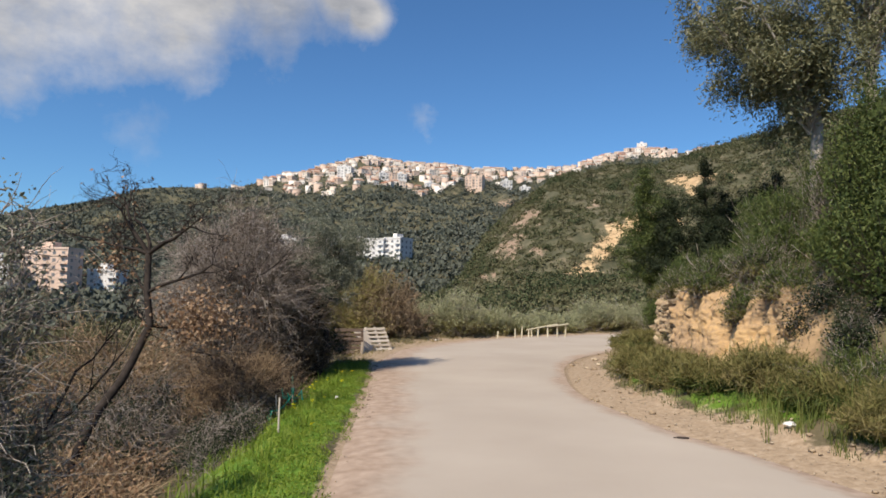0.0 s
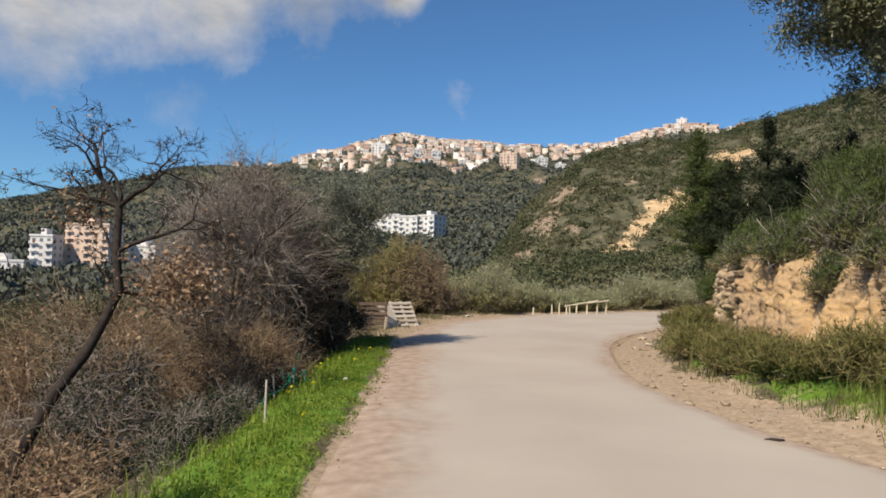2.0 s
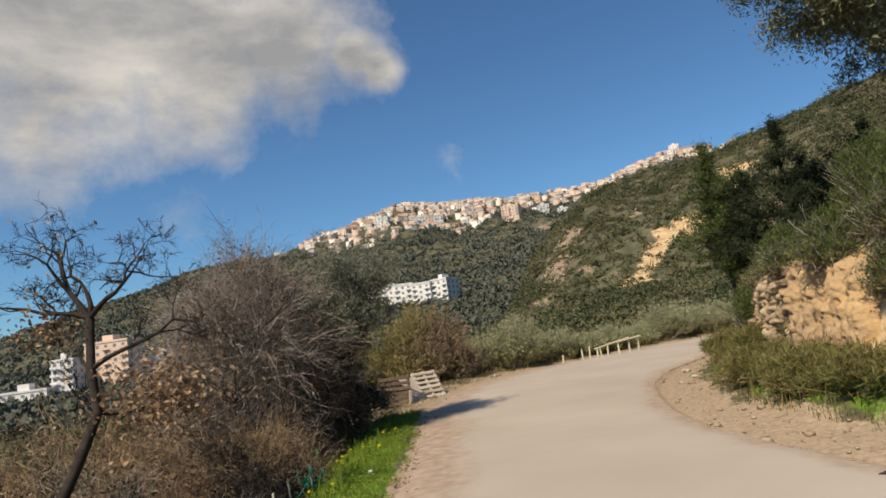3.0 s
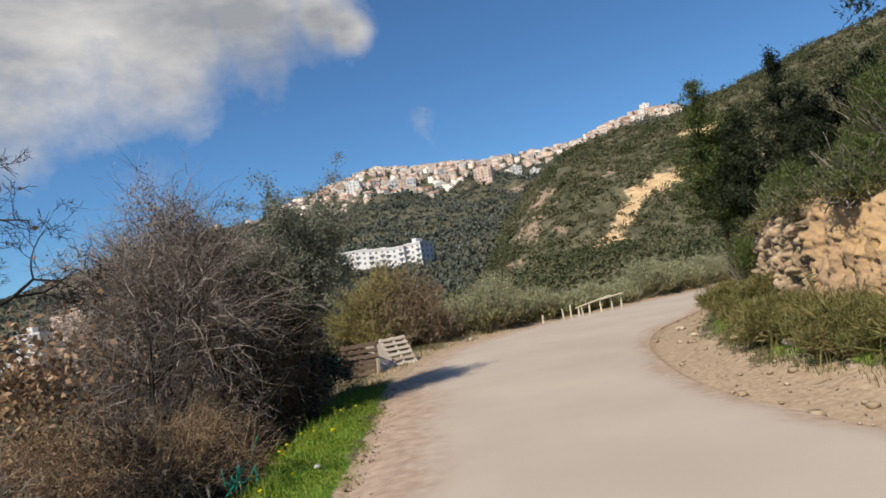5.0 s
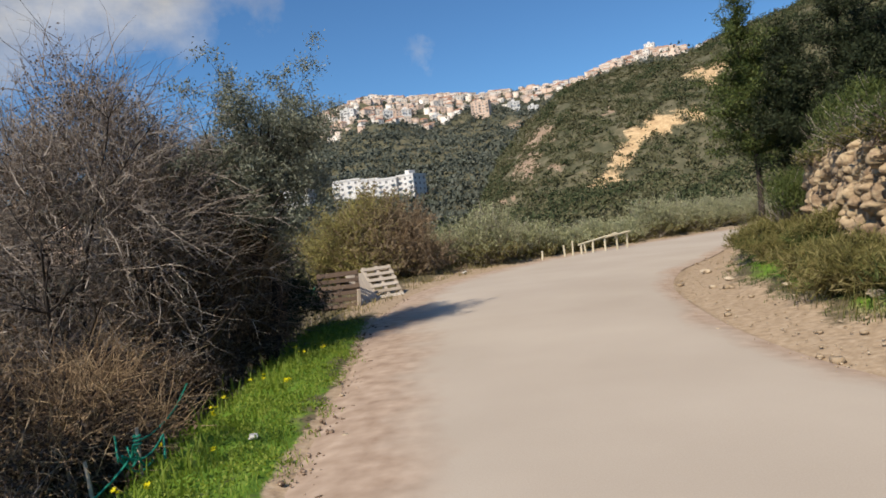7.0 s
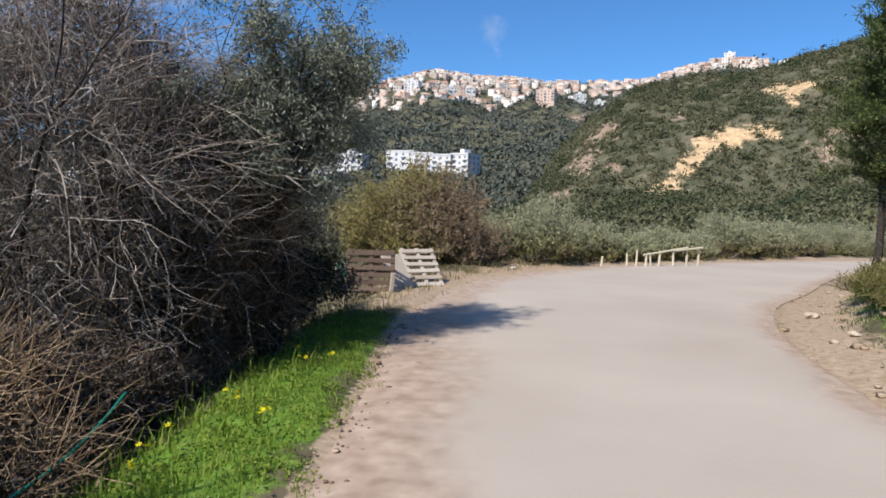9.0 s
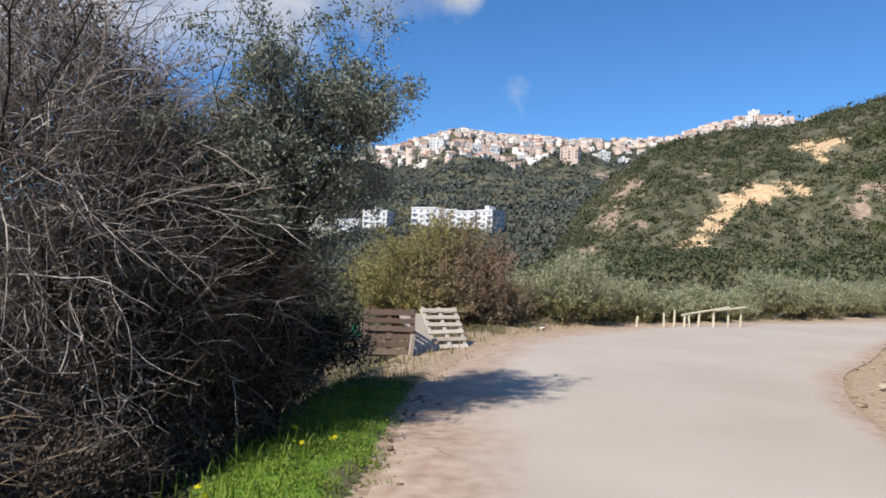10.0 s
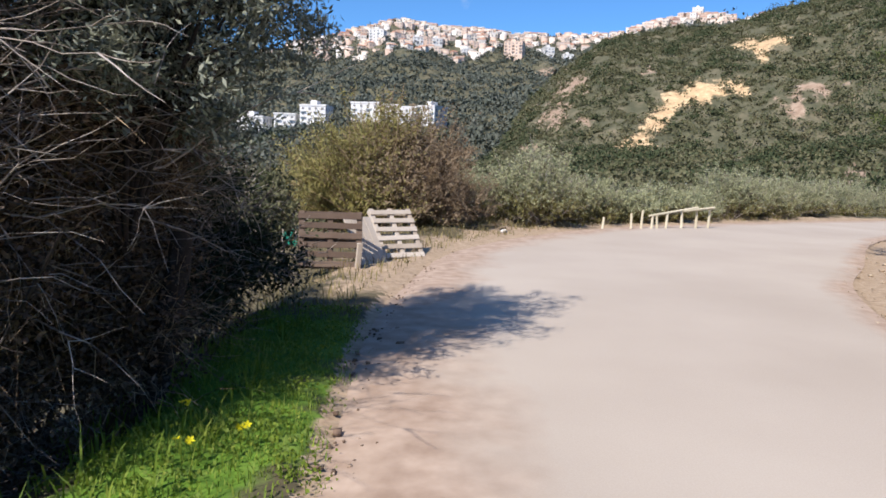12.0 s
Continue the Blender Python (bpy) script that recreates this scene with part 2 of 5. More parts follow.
M_HILLTREE = material("hill_tree_leaf", [(0.028, 0.04, 0.02), (0.055, 0.07, 0.034), (0.095, 0.105, 0.055)], 0.85, 0.16, 1.1, 0, 0.1, island=0.35)
# tree green lifted towards blue-grey, with aerial haze painted into the leaf colour
M_HAZETREE = material("hazed_tree_leaf", [(0.045, 0.056, 0.045), (0.075, 0.087, 0.068), (0.11, 0.116, 0.092)], 0.9, 0.04, 0.3, 0, 0.1, island=0.3)
M_FRACTURE = material("fractured_grey_ochre_rock", [(0.09, 0.065, 0.045), (0.25, 0.18, 0.12), (0.40, 0.31, 0.20), (0.56, 0.45, 0.32)], 0.95, 2.6, 16, 0.9)
M_CLIFF = material("ochre_rock", [(0.22, 0.155, 0.10), (0.36, 0.25, 0.15), (0.50, 0.33, 0.16), (0.58, 0.43, 0.25)], 0.95, 0.55, 11, 0.9)
M_CRUMB = material("earth_crumb", [(0.09, 0.06, 0.04), (0.20, 0.14, 0.10), (0.36, 0.28, 0.21)], 0.95, 3, 25, 0.5, island=0.7)
M_STONE = material("pale_stone", [(0.24, 0.18, 0.12), (0.38, 0.30, 0.21), (0.50, 0.42, 0.32)], 0.95, 3, 25, 0.5, island=0.5)
M_WOOD = material("weathered_pale_wood", [(0.30, 0.24, 0.18), (0.46, 0.40, 0.33), (0.60, 0.54, 0.47)], 0.9, 3, 50, 0.4, obj=0.4)
M_DARKWOOD = material("weathered_brown_wood", [(0.06, 0.042, 0.033), (0.12, 0.085, 0.064), (0.20, 0.15, 0.115)], 0.9, 3, 50, 0.4, obj=0.4)
M_RAIL = material("bare_yellowish_pole", [(0.40, 0.35, 0.24), (0.56, 0.51, 0.38), (0.68, 0.63, 0.5)], 0.85, 3, 40, 0.3, obj=0.3)
M_ROPE = material("green_rope", [(0.01, 0.16, 0.11), (0.02, 0.25, 0.17), (0.05, 0.36, 0.26)], 0.7, 6, 60, 0.2)
M_YELLOW = material("yellow_petal", [(0.62, 0.55, 0.01), (0.8, 0.72, 0.02)], 0.6, 6, 60, 0, through_light=0.3)
M_LITTER = material("pale_litter", [(0.5, 0.48, 0.45), (0.75, 0.73, 0.70)], 0.6, 6, 60, 0.2)
M_PLASTER = material("house_plaster", [(0.49, 0.37, 0.30), (0.60, 0.47, 0.385), (0.67, 0.59, 0.51), (0.77, 0.73, 0.68)], 0.9, 0.02, 0.5, 0, obj=0.8)
M_MIXPLASTER = material("mixed_house_plaster", [(0.49, 0.37, 0.30), (0.60, 0.47, 0.385), (0.67, 0.59, 0.51), (0.77, 0.73, 0.68)], 0.9, 0.02, 0.5, 0, island=0.8)
M_WHITE = material("white_render", [(0.56, 0.54, 0.52), (0.68, 0.665, 0.645), (0.78, 0.77, 0.75)], 0.85, 0.2, 2.0, 0)
M_SALMON = material("salmon_render", [(0.58, 0.43, 0.34), (0.66, 0.50, 0.40), (0.72, 0.57, 0.47)], 0.85, 0.2, 2.0, 0)
M_ROOF = material("roof_tile_red", [(0.34, 0.17, 0.11), (0.44, 0.25, 0.17), (0.52, 0.36, 0.27)], 0.9, 0.05, 1.0, 0, obj=0.6)
M_PANE = material("dark_window", [(0.13, 0.135, 0.14), (0.24, 0.24, 0.24)], 0.3, 0.5, 3.0, 0, 0.5)

# ---- shapes ----
rng = np.random.default_rng(7)


def mesh_np(name, v, f, mats=(), smooth=False):
    """A mesh from an array of points and an array of faces, all with the same number of corners."""
    v, f = np.asarray(v, dtype=np.float32), np.asarray(f, dtype=np.int32)
    me = bpy.data.meshes.new(name)
    k = f.shape[1]
    me.vertices.add(len(v))
    me.vertices.foreach_set("co", v.ravel())
    me.loops.add(f.size)
    me.loops.foreach_set("vertex_index", f.ravel())
    me.polygons.add(len(f))
    me.polygons.foreach_set("loop_start", np.arange(0, f.size, k, dtype=np.int32))
    if smooth:
        me.polygons.foreach_set("use_smooth", np.ones(len(f), dtype=bool))
    for m in mats:
        me.materials.append(m)
    me.update(calc_edges=True)
    me.validate()
    return me


def child(name, me, parent, label=""):
    ob = new(name, me)
    if parent is not None:
        ob.parent = parent
    return tagged(ob, label) if label else ob


def part(name, bm, mat, parent, label=""):
    me = bpy.data.meshes.new(name)
    bm.to_mesh(me)
    bm.free()
    me.materials.append(mat)
    return child(name, me, parent, label)


def anchor(name, x, y, z, label, category, group="", kind="", rz=0.0):
    ob = new(name)
    ob.matrix_basis = pose(x, y, z, 0, 0, rz)
    return tagged(ob, label, category, group, kind)


def tubes(a, b, ra, rb, sides=3):
    """Tapered prisms from points a to points b: verts and faces."""
    a, b = np.asarray(a, float), np.asarray(b, float)
    n = len(a)
    d = b - a
    d /= np.linalg.norm(d, axis=1, keepdims=True) + 1e-9
    ref = np.where(np.abs(d[:, 2:3]) < 0.9, np.array([[0, 0, 1.0]]), np.array([[1.0, 0, 0]]))
    u = np.cross(d, ref)
    u /= np.linalg.norm(u, axis=1, keepdims=True) + 1e-9
    w = np.cross(d, u)
    ang = np.arange(sides) * 2 * np.pi / sides
    ring = u[:, None] * np.cos(ang)[None, :, None] + w[:, None] * np.sin(ang)[None, :, None]
    v = np.concatenate([a[:, None] + ring * np.asarray(ra)[:, None, None], b[:, None] + ring * np.asarray(rb)[:, None, None]], 1)
    i = np.arange(sides)
    j = (i + 1) % sides
    f = np.stack([i, j, j + sides, i + sides], 1)
    f = (f[None] + (np.arange(n) * 2 * sides)[:, None, None]).reshape(-1, 4)
    return v.reshape(-1, 3), f


def pipe(line, rad, sides=8):
    """One bent, tapering round limb along a line: verts and faces."""
    line = np.asarray(line, float)
    d = np.gradient(line, axis=0)
    d /= np.linalg.norm(d, axis=1, keepdims=True) + 1e-9
    u = np.cross(d, np.array([0.3, 1.0, 0.1]))
    u /= np.linalg.norm(u, axis=1, keepdims=True) + 1e-9
    w = np.cross(d, u)
    a = np.arange(sides) * 2 * np.pi / sides
    v = line[:, None] + (u[:, None] * np.cos(a)[None, :, None] + w[:, None] * np.sin(a)[None, :, None]) * np.asarray(rad)[:, None, None]
    i, j = np.meshgrid(np.arange(len(line) - 1), np.arange(sides), indexing="ij")
    k = (j + 1) % sides
    f = np.stack([i * sides + j, i * sides + k, (i + 1) * sides + k, (i + 1) * sides + j], -1).reshape(-1, 4)
    return v.reshape(-1, 3), f


def leaves(p, length, width, droop=0.0, up=0.0, r=None):
    """Folded lance-shaped leaves at points p, turned at random: verts and faces."""
    r = r or rng
    n = len(p)
    d = r.normal(size=(n, 3))
    d[:, 2] += up - droop
    d /= np.linalg.norm(d, axis=1, keepdims=True) + 1e-9
    s = np.cross(d, r.normal(size=(n, 3)))
    s /= np.linalg.norm(s, axis=1, keepdims=True) + 1e-9
    up_v = np.cross(s, d)
    ln = (length * r.uniform(0.6, 1.3, n))[:, None]
    wd = (width * r.uniform(0.7, 1.3, n))[:, None]
    v = np.stack([p, p + d * ln * 0.45 + s * wd * 0.5 + up_v * wd * 0.15, p + d * ln, p + d * ln * 0.45 - s * wd * 0.5 + up_v * wd * 0.15], 1)
    return v.reshape(-1, 3), np.arange(4 * n).reshape(-1, 4)


def join(items):
    vs, fs, o = [], [], 0
    for v, f in items:
        vs.append(v)
        fs.append(f + o)
        o += len(v)
    return np.concatenate(vs), np.concatenate(fs)


def twigs(start, direction, length, radius, segs=5, wander=0.28, sag=0.0, r=None):
    """Curved, tapering twigs. Returns their segments (a, b, ra, rb) and points along them."""
    r = r or rng
    p, d = np.array(start, float), np.array(direction, float)
    d /= np.linalg.norm(d, axis=1, keepdims=True) + 1e-9
    step = np.asarray(length)[:, None] / segs
    rad = np.asarray(radius, float)
    A, B, RA, RB = [], [], [], []
    for k in range(segs):
        d = d + r.normal(size=d.shape) * wander
        d[:, 2] -= sag
        d /= np.linalg.norm(d, axis=1, keepdims=True) + 1e-9
        q = p + d * step
        A.append(p)
        B.append(q)
        RA.append(rad * (1 - 0.75 * k / segs))
        RB.append(rad * (1 - 0.75 * (k + 1) / segs))
        p = q
    return np.concatenate(A), np.concatenate(B), np.concatenate(RA), np.concatenate(RB)


def branch_tree(base, limbs, levels, r, wander=0.2, lift=0.12, ratio=(0.45, 0.75), kids=(3, 5), fan=0.8, segs=5):
    """Segments of a branching crown: limbs are (start, direction, length, radius); every level grows kids along its parents."""
    out, cur = [], limbs
    tips = []
    for lev in range(levels):
        nxt = []
        for s, d, ln, rad in cur:
            p, dv = np.array(s, float), np.array(d, float)
            dv = dv / np.linalg.norm(dv)
            pts = [(p, dv, rad)]
            for k in range(segs):
                dv = dv + r.normal(size=3) * wander + np.array([0, 0, lift])
                dv /= np.linalg.norm(dv)
                q = p + dv * ln / segs
                r1 = rad * (1 - 0.62 * (k + 1) / segs)
                out.append((p, q, rad * (1 - 0.62 * k / segs), r1))
                p = q
                pts.append((p, dv, r1))
            tips.append(p)
            if lev < levels - 1:
                for _ in range(r.integers(kids[0], kids[1] + 1)):
                    q, qd, qr = pts[r.integers(2, segs + 1)]
                    nd = qd + r.normal(size=3) * fan
                    nxt.append((q, nd, ln * r.uniform(*ratio), max(qr * 0.7, 0.003)))
        cur = nxt
    a = np.array([o[0] for o in out])
    b = np.array([o[1] for o in out])
    return a, b, np.array([o[2] for o in out]), np.array([o[3] for o in out]), np.array(tips)


def box(bm, x0, x1, y0, y1, z0, z1, bevel=0.0):
    m = Matrix.Translation(((x0 + x1) / 2, (y0 + y1) / 2, (z0 + z1) / 2)) @ Matrix.Diagonal((x1 - x0, y1 - y0, z1 - z0, 1))
    g = bmesh.ops.create_cube(bm, size=1, matrix=m)
    if bevel:
        bmesh.ops.bevel(bm, geom=list({e for v in g["verts"] for e in v.link_edges}), offset=bevel, segments=1, affect="EDGES")
    return bm


# ---- the lie of the land ----


def smooth_line(pts, n=12):
    """A curve through the points."""
    p = np.array([pts[0], *pts, pts[-1]], float)
    out = []
    for i in range(1, len(p) - 2):
        for t in np.arange(n) / n:
            a, b, c, d = p[i - 1:i + 3]
            out.append(0.5 * (2 * b + (c - a) * t + (2 * a - 5 * b + 4 * c - d) * t * t + (3 * b - a - 3 * c + d) * t ** 3))
    out.append(p[-1])
    return np.array(out)


EDGE_R = smooth_line([(6.0, -60), (5.8, -20), (5.45, 0), (5.05, 7), (4.42, 10), (4.12, 12.5), (4.12, 14.2), (4.48, 16.5), (5.4, 20), (6.9, 23.2), (8.8, 25.8), (13.7, 32), (22, 37.5), (40, 42), (90, 44)])
EDGE_L = smooth_line([(-0.7, -60), (-0.68, -20), (-0.64, 0), (-0.62, 7), (-0.52, 12), (-0.46, 16), (-0.5, 19.2), (-0.25, 21.8), (0.7, 26.2), (3.3, 30.3), (6.4, 33.3), (10, 36), (16, 40), (24, 44), (42, 49), (90, 51)])


def offset_from(line, x, y):
    """Distance from a line, positive to the right of its course."""
    best = np.full(x.shape, 1e9)
    sgn = np.zeros(x.shape)
    for a, b in zip(line[:-1], line[1:]):
        ex, ey = b - a
        t = np.clip(((x - a[0]) * ex + (y - a[1]) * ey) / (ex * ex + ey * ey + 1e-12), 0, 1)
        dx, dy = x - a[0] - t * ex, y - a[1] - t * ey
        d = dx * dx + dy * dy
        s = np.sign(ex * -dy + ey * dx)
        m = d < best
        best = np.where(m, d, best)
        sgn = np.where(m, s, sgn)
    return np.sqrt(best) * sgn


def waves(x, y, size, seed, octaves=4):
    """Cheap smooth noise of about -1 to 1 from turned sine waves."""
    r = np.random.default_rng(seed)
    z = np.zeros(np.shape(x))
    amp, s, tot = 1.0, 2 * np.pi / size, 0.0
    for _ in range(octaves):
        for _ in range(3):
            a, ph = r.uniform(0, np.pi), r.uniform(0, 2 * np.pi)
            z = z + amp / 3 * np.sin((x * np.cos(a) + y * np.sin(a)) * s * r.uniform(0.7, 1.4) + ph + 1.3 * np.sin((x * np.sin(a) - y * np.cos(a)) * s * 0.6 + ph))
        tot += amp
        amp, s = amp * 0.55, s * 2.1
    return z / tot * 1.8


def step(a, b, x):
    t = np.clip((x - a) / (b - a), 0, 1)
    return t * t * (3 - 2 * t)


RIDGE_AZ = [-180, -100, -60, -42, -35, -31.5, -24.5, -20.6, -16.6, -13.3, -9.6, -6.8, -2.9, 0.1, 3.6, 8.1, 11.9, 15.5, 18, 21.5, 25, 29, 40, 70, 180]
RIDGE_EL = [4, 3, 2.5, 3.2, 4.2, 5.2, 7.1, 8.4, 8.9, 9.1, 10.2, 10.9, 12.1, 11.9, 11.6, 11.4, 11.3, 11.4, 12.2, 12.8, 12.4, 12.6, 11, 8, 4]
HILL_AZ = [-180, -20, 0, 3, 5.5, 8, 10.5, 14, 16, 20, 24, 28, 31, 34, 45, 60, 100, 140, 180]
HILL_EL = [-4, -4, -3, 0.2, 2.6, 5.2, 7.9, 10.6, 11.3, 11.5, 12.0, 12.8, 13.7, 14.3, 15.8, 16, 14, 6, -4]
RIDGE_R, EYE0 = 860.0, np.array([0.3, 8.0, 1.65])


def land(x, y):
    """Height of the ground, and its masks."""
    x, y = np.asarray(x, float), np.asarray(y, float)
    dR, dL = offset_from(EDGE_R, x, y), -offset_from(EDGE_L, x, y)
    rx, ry = x - EYE0[0], y - EYE0[1]
    r, az = np.hypot(rx, ry), np.degrees(np.arctan2(rx, ry))
    road = 0.36 * (1 - step(-1, 7.5, y)) + 0.12 * step(24, 34, y)
    n1, n2 = waves(x, y, 2.2, 3), waves(x, y, 0.6, 5)
    bank = np.interp(dR, [0, 0.12, 0.4, 0.9, 1.3, 2.5, 3.1, 3.6, 5, 8, 14, 30, 60, 120, 300], [0, -0.07, -0.03, 0.03, 0.12, 0.6, 0.8, 2.2, 2.9, 4.3, 6.4, 11.2, 19, 35, 54])
    soft = np.interp(dR, [0, 0.12, 0.4, 0.9, 3, 8, 30, 60, 120, 300], [0, -0.07, -0.03, 0.03, 0.9, 3.2, 10.6, 18.5, 34, 54])
    cut = step(9, 12, y) * (1 - step(20.5, 23.5, y))
    bank = soft + (bank - soft) * cut
    bank = bank + np.clip(dR - 0.6, 0, 1) * 0.10 * n1 + np.clip(dR - 0.8, 0, 1) * 0.03 * n2
    side = np.interp(dL, [0, 0.25, 1.1, 2, 4, 8, 15, 40, 100, 400], [0, 0.05, 0.0, -0.45, -1.5, -3.4, -6.5, -11, -13, -13])
    ahead = np.interp(dL, [0, 0.3, 2.2, 5, 12, 40, 100, 400], [0, 0.04, 0.1, -0.3, -2.5, -9, -13, -13])
    far_side = step(21, 27, y)
    left = side + (ahead - side) * far_side + np.clip(dL, 0, 1) * 0.06 * n1 + np.clip(dL, 0, 1) * 0.02 * n2
    z = road + np.where(dR > 0, bank, 0) + np.where(dL > 0, left, 0)
    el = np.interp(az, RIDGE_AZ, RIDGE_EL)
    rough = waves(x, y, 160, 11, 5)
    t = np.clip((r - 140) / (RIDGE_R - 140), 0, 1.6)
    top = RIDGE_R * np.tan(np.radians(el)) + 1.65
    ridge = -14 + (top + 14) * np.where(t < 1, t ** 1.45, 1 - 0.8 * (t - 1)) + rough * 9 * np.clip(t * 2, 0, 1) * (1 - 0.85 * np.clip(1 - np.abs(t - 1) * 6, 0, 1))
    eh = np.interp(az, HILL_AZ, HILL_EL)
    crest = 320 * np.tan(np.radians(eh)) + 1.65
    s = np.interp(r, [60, 100, 150, 193, 225, 267, 320, 420, 700], [-0.12, 0.0, 0.06, 0.15, 0.44, 0.72, 1.0, 1.02, 0.3])
    hill = crest * s + waves(x, y, 55, 21, 5) * 2.2 * step(90, 180, r) - 30 * step(6, 0, eh) * step(200, 330, r)
    z = np.where(r > 60, np.maximum(z, np.where(dR > 20, -50, ridge)), z)
    hill = np.where(crest > 2, hill, -60)
    z = np.where(r > 60, np.maximum(z, hill), z)
    ev = np.degrees(np.arctan2(z - EYE0[2], r))
    masks = {"az": az, "el": ev, "r": r, "dR": dR, "dL": dL, "hill": hill >= z - 1e-6}
    return z, masks


def ground_z(x, y):
    return float(land(np.array([x]), np.array([y]))[0][0])


def blot(az, el, spots):
    """Where a slope lies bare: soft turned ellipses in bearing and rise, the largest value of them."""
    out = np.zeros(np.shape(az))
    for a, e, ra, re, turn in spots:
        c, s = np.cos(np.radians(turn)), np.sin(np.radians(turn))
        u, v = (az - a) * c + (el - e) * s, -(az - a) * s + (el - e) * c
        out = np.maximum(out, 1.35 - np.hypot(u / ra, v / re) * 0.85)
    return np.clip(out, 0, 1)


SCARS = [(22.0, 6.9, 2.9, 0.75, 12), (19.0, 5.0, 2.0, 0.7, 42), (17.3, 2.9, 1.5, 0.6, 10), (24.9, 7.0, 0.9, 0.3, -20), (26.3, 10.5, 2.4, 0.4, 6), (25.9, 9.8, 0.8, 0.5, 60)]
ROCKS = [(12.0, 7.2, 1.5, 0.8, 30), (10.6, 5.2, 1.0, 1.6, -20), (29.5, 6.7, 2.6, 0.45, 12), (28.4, 5.4, 0.6, 0.9, 0), (32.0, 1.0, 1.8, 0.5, 0), (5.3, 1.7, 1.1, 0.4, 20), (10.3, 8.6, 1.2, 0.3, 35), (17.5, 8.3, 1.2, 0.3, 15), (8.8, 2.2, 0.9, 0.4, 10), (13.2, 4.7, 0.5, 0.4, 30)]


def make_ground():
    """One sheet in rings about the walk, fine close by and coarse at the horizon."""
    cx, cy = 2.0, 14.0
    rad = [0.25]
    while rad[-1] < 3600:
        rad.append(rad[-1] * (1.021 if rad[-1] < 400 else 1.04) + 0.02)
    rad = np.array(rad)
    na = 760
    th = np.arange(na) * 2 * np.pi / na
    X = cx + rad[:, None] * np.sin(th)[None]
    Y = cy + rad[:, None] * np.cos(th)[None]
    z, k = land(X.ravel(), Y.ravel())
    z = z - 0.012
    v = np.stack([X.ravel(), Y.ravel(), z], 1)
    nr = len(rad)
    i, j = np.meshgrid(np.arange(nr - 1), np.arange(na), indexing="ij")
    jn = (j + 1) % na
    f = np.stack([i * na + j, (i + 1) * na + j, (i + 1) * na + jn, i * na + jn], -1).reshape(-1, 4)[:, ::-1]
    v = np.concatenate([v, [[cx, cy, ground_z(cx, cy) - 0.012]]])
    me = mesh_np("ground", v, f, [M_GROUND], True)
    dR, dL, r, az, el = k["dR"], k["dL"], k["r"], k["az"], k["el"]
    x, y = v[:-1, 0], v[:-1, 1]
    nn = waves(x, y, 1.6, 31)
    bare = np.clip(1.25 - np.abs(dR - 0.45) * 0.85 + nn * 0.35, 0, 1) * (dR > -0.5)
    dirt = np.maximum(bare, np.where((dR < 0.2) & (dL < 0.1), 1, 0))
    dirt = np.maximum(dirt, np.clip(1.2 - dL * 0.6 + nn * 0.3, 0, 1) * step(20, 23, y) * (dL > -1))
    dirt = np.maximum(dirt, np.clip(1 - np.abs(dL + 0.1) * 3 + nn * 0.3, 0, 1))
    grass = np.clip(1.25 - np.abs(dL - 0.8) * 1.1 + 0.35 * nn, 0, 1) * (dL > 0.0) * (1 - step(19.0, 20.8, y))
    grass = np.maximum(grass, np.clip(0.85 - np.abs(dR - 1.75) * 0.8 + nn * 0.4, 0, 1) * (dR > 0.7))
    scar = blot(az + waves(x, y, 14, 41) * 0.6, el + waves(x, y, 9, 43) * 0.35, SCARS) * (r > 120) * k["hill"]
    cutface = np.clip(1.3 - np.abs(dR - 3.25) * 1.6, 0, 1) * step(9.5, 12, y) * (1 - step(20.5, 22.5, y))
    scar = np.maximum(scar, cutface)
    rock = blot(az + waves(x, y, 14, 45) * 0.9, el + waves(x, y, 9, 47) * 0.5, ROCKS) * (r > 60)
    scrub = step(25, 60, r)
    for name, val in (("dirt", dirt), ("grass", grass), ("scar", scar), ("rock", rock * 0.85), ("scrub", scrub)):
        at = me.attributes.new(name, "FLOAT", "POINT")
        at.data.foreach_set("value", np.append(val, 0.0).astype(np.float32))
    return tagged(new("ground", me), "earth hillside with verge, bank and far slopes", "ground", kind="structure")


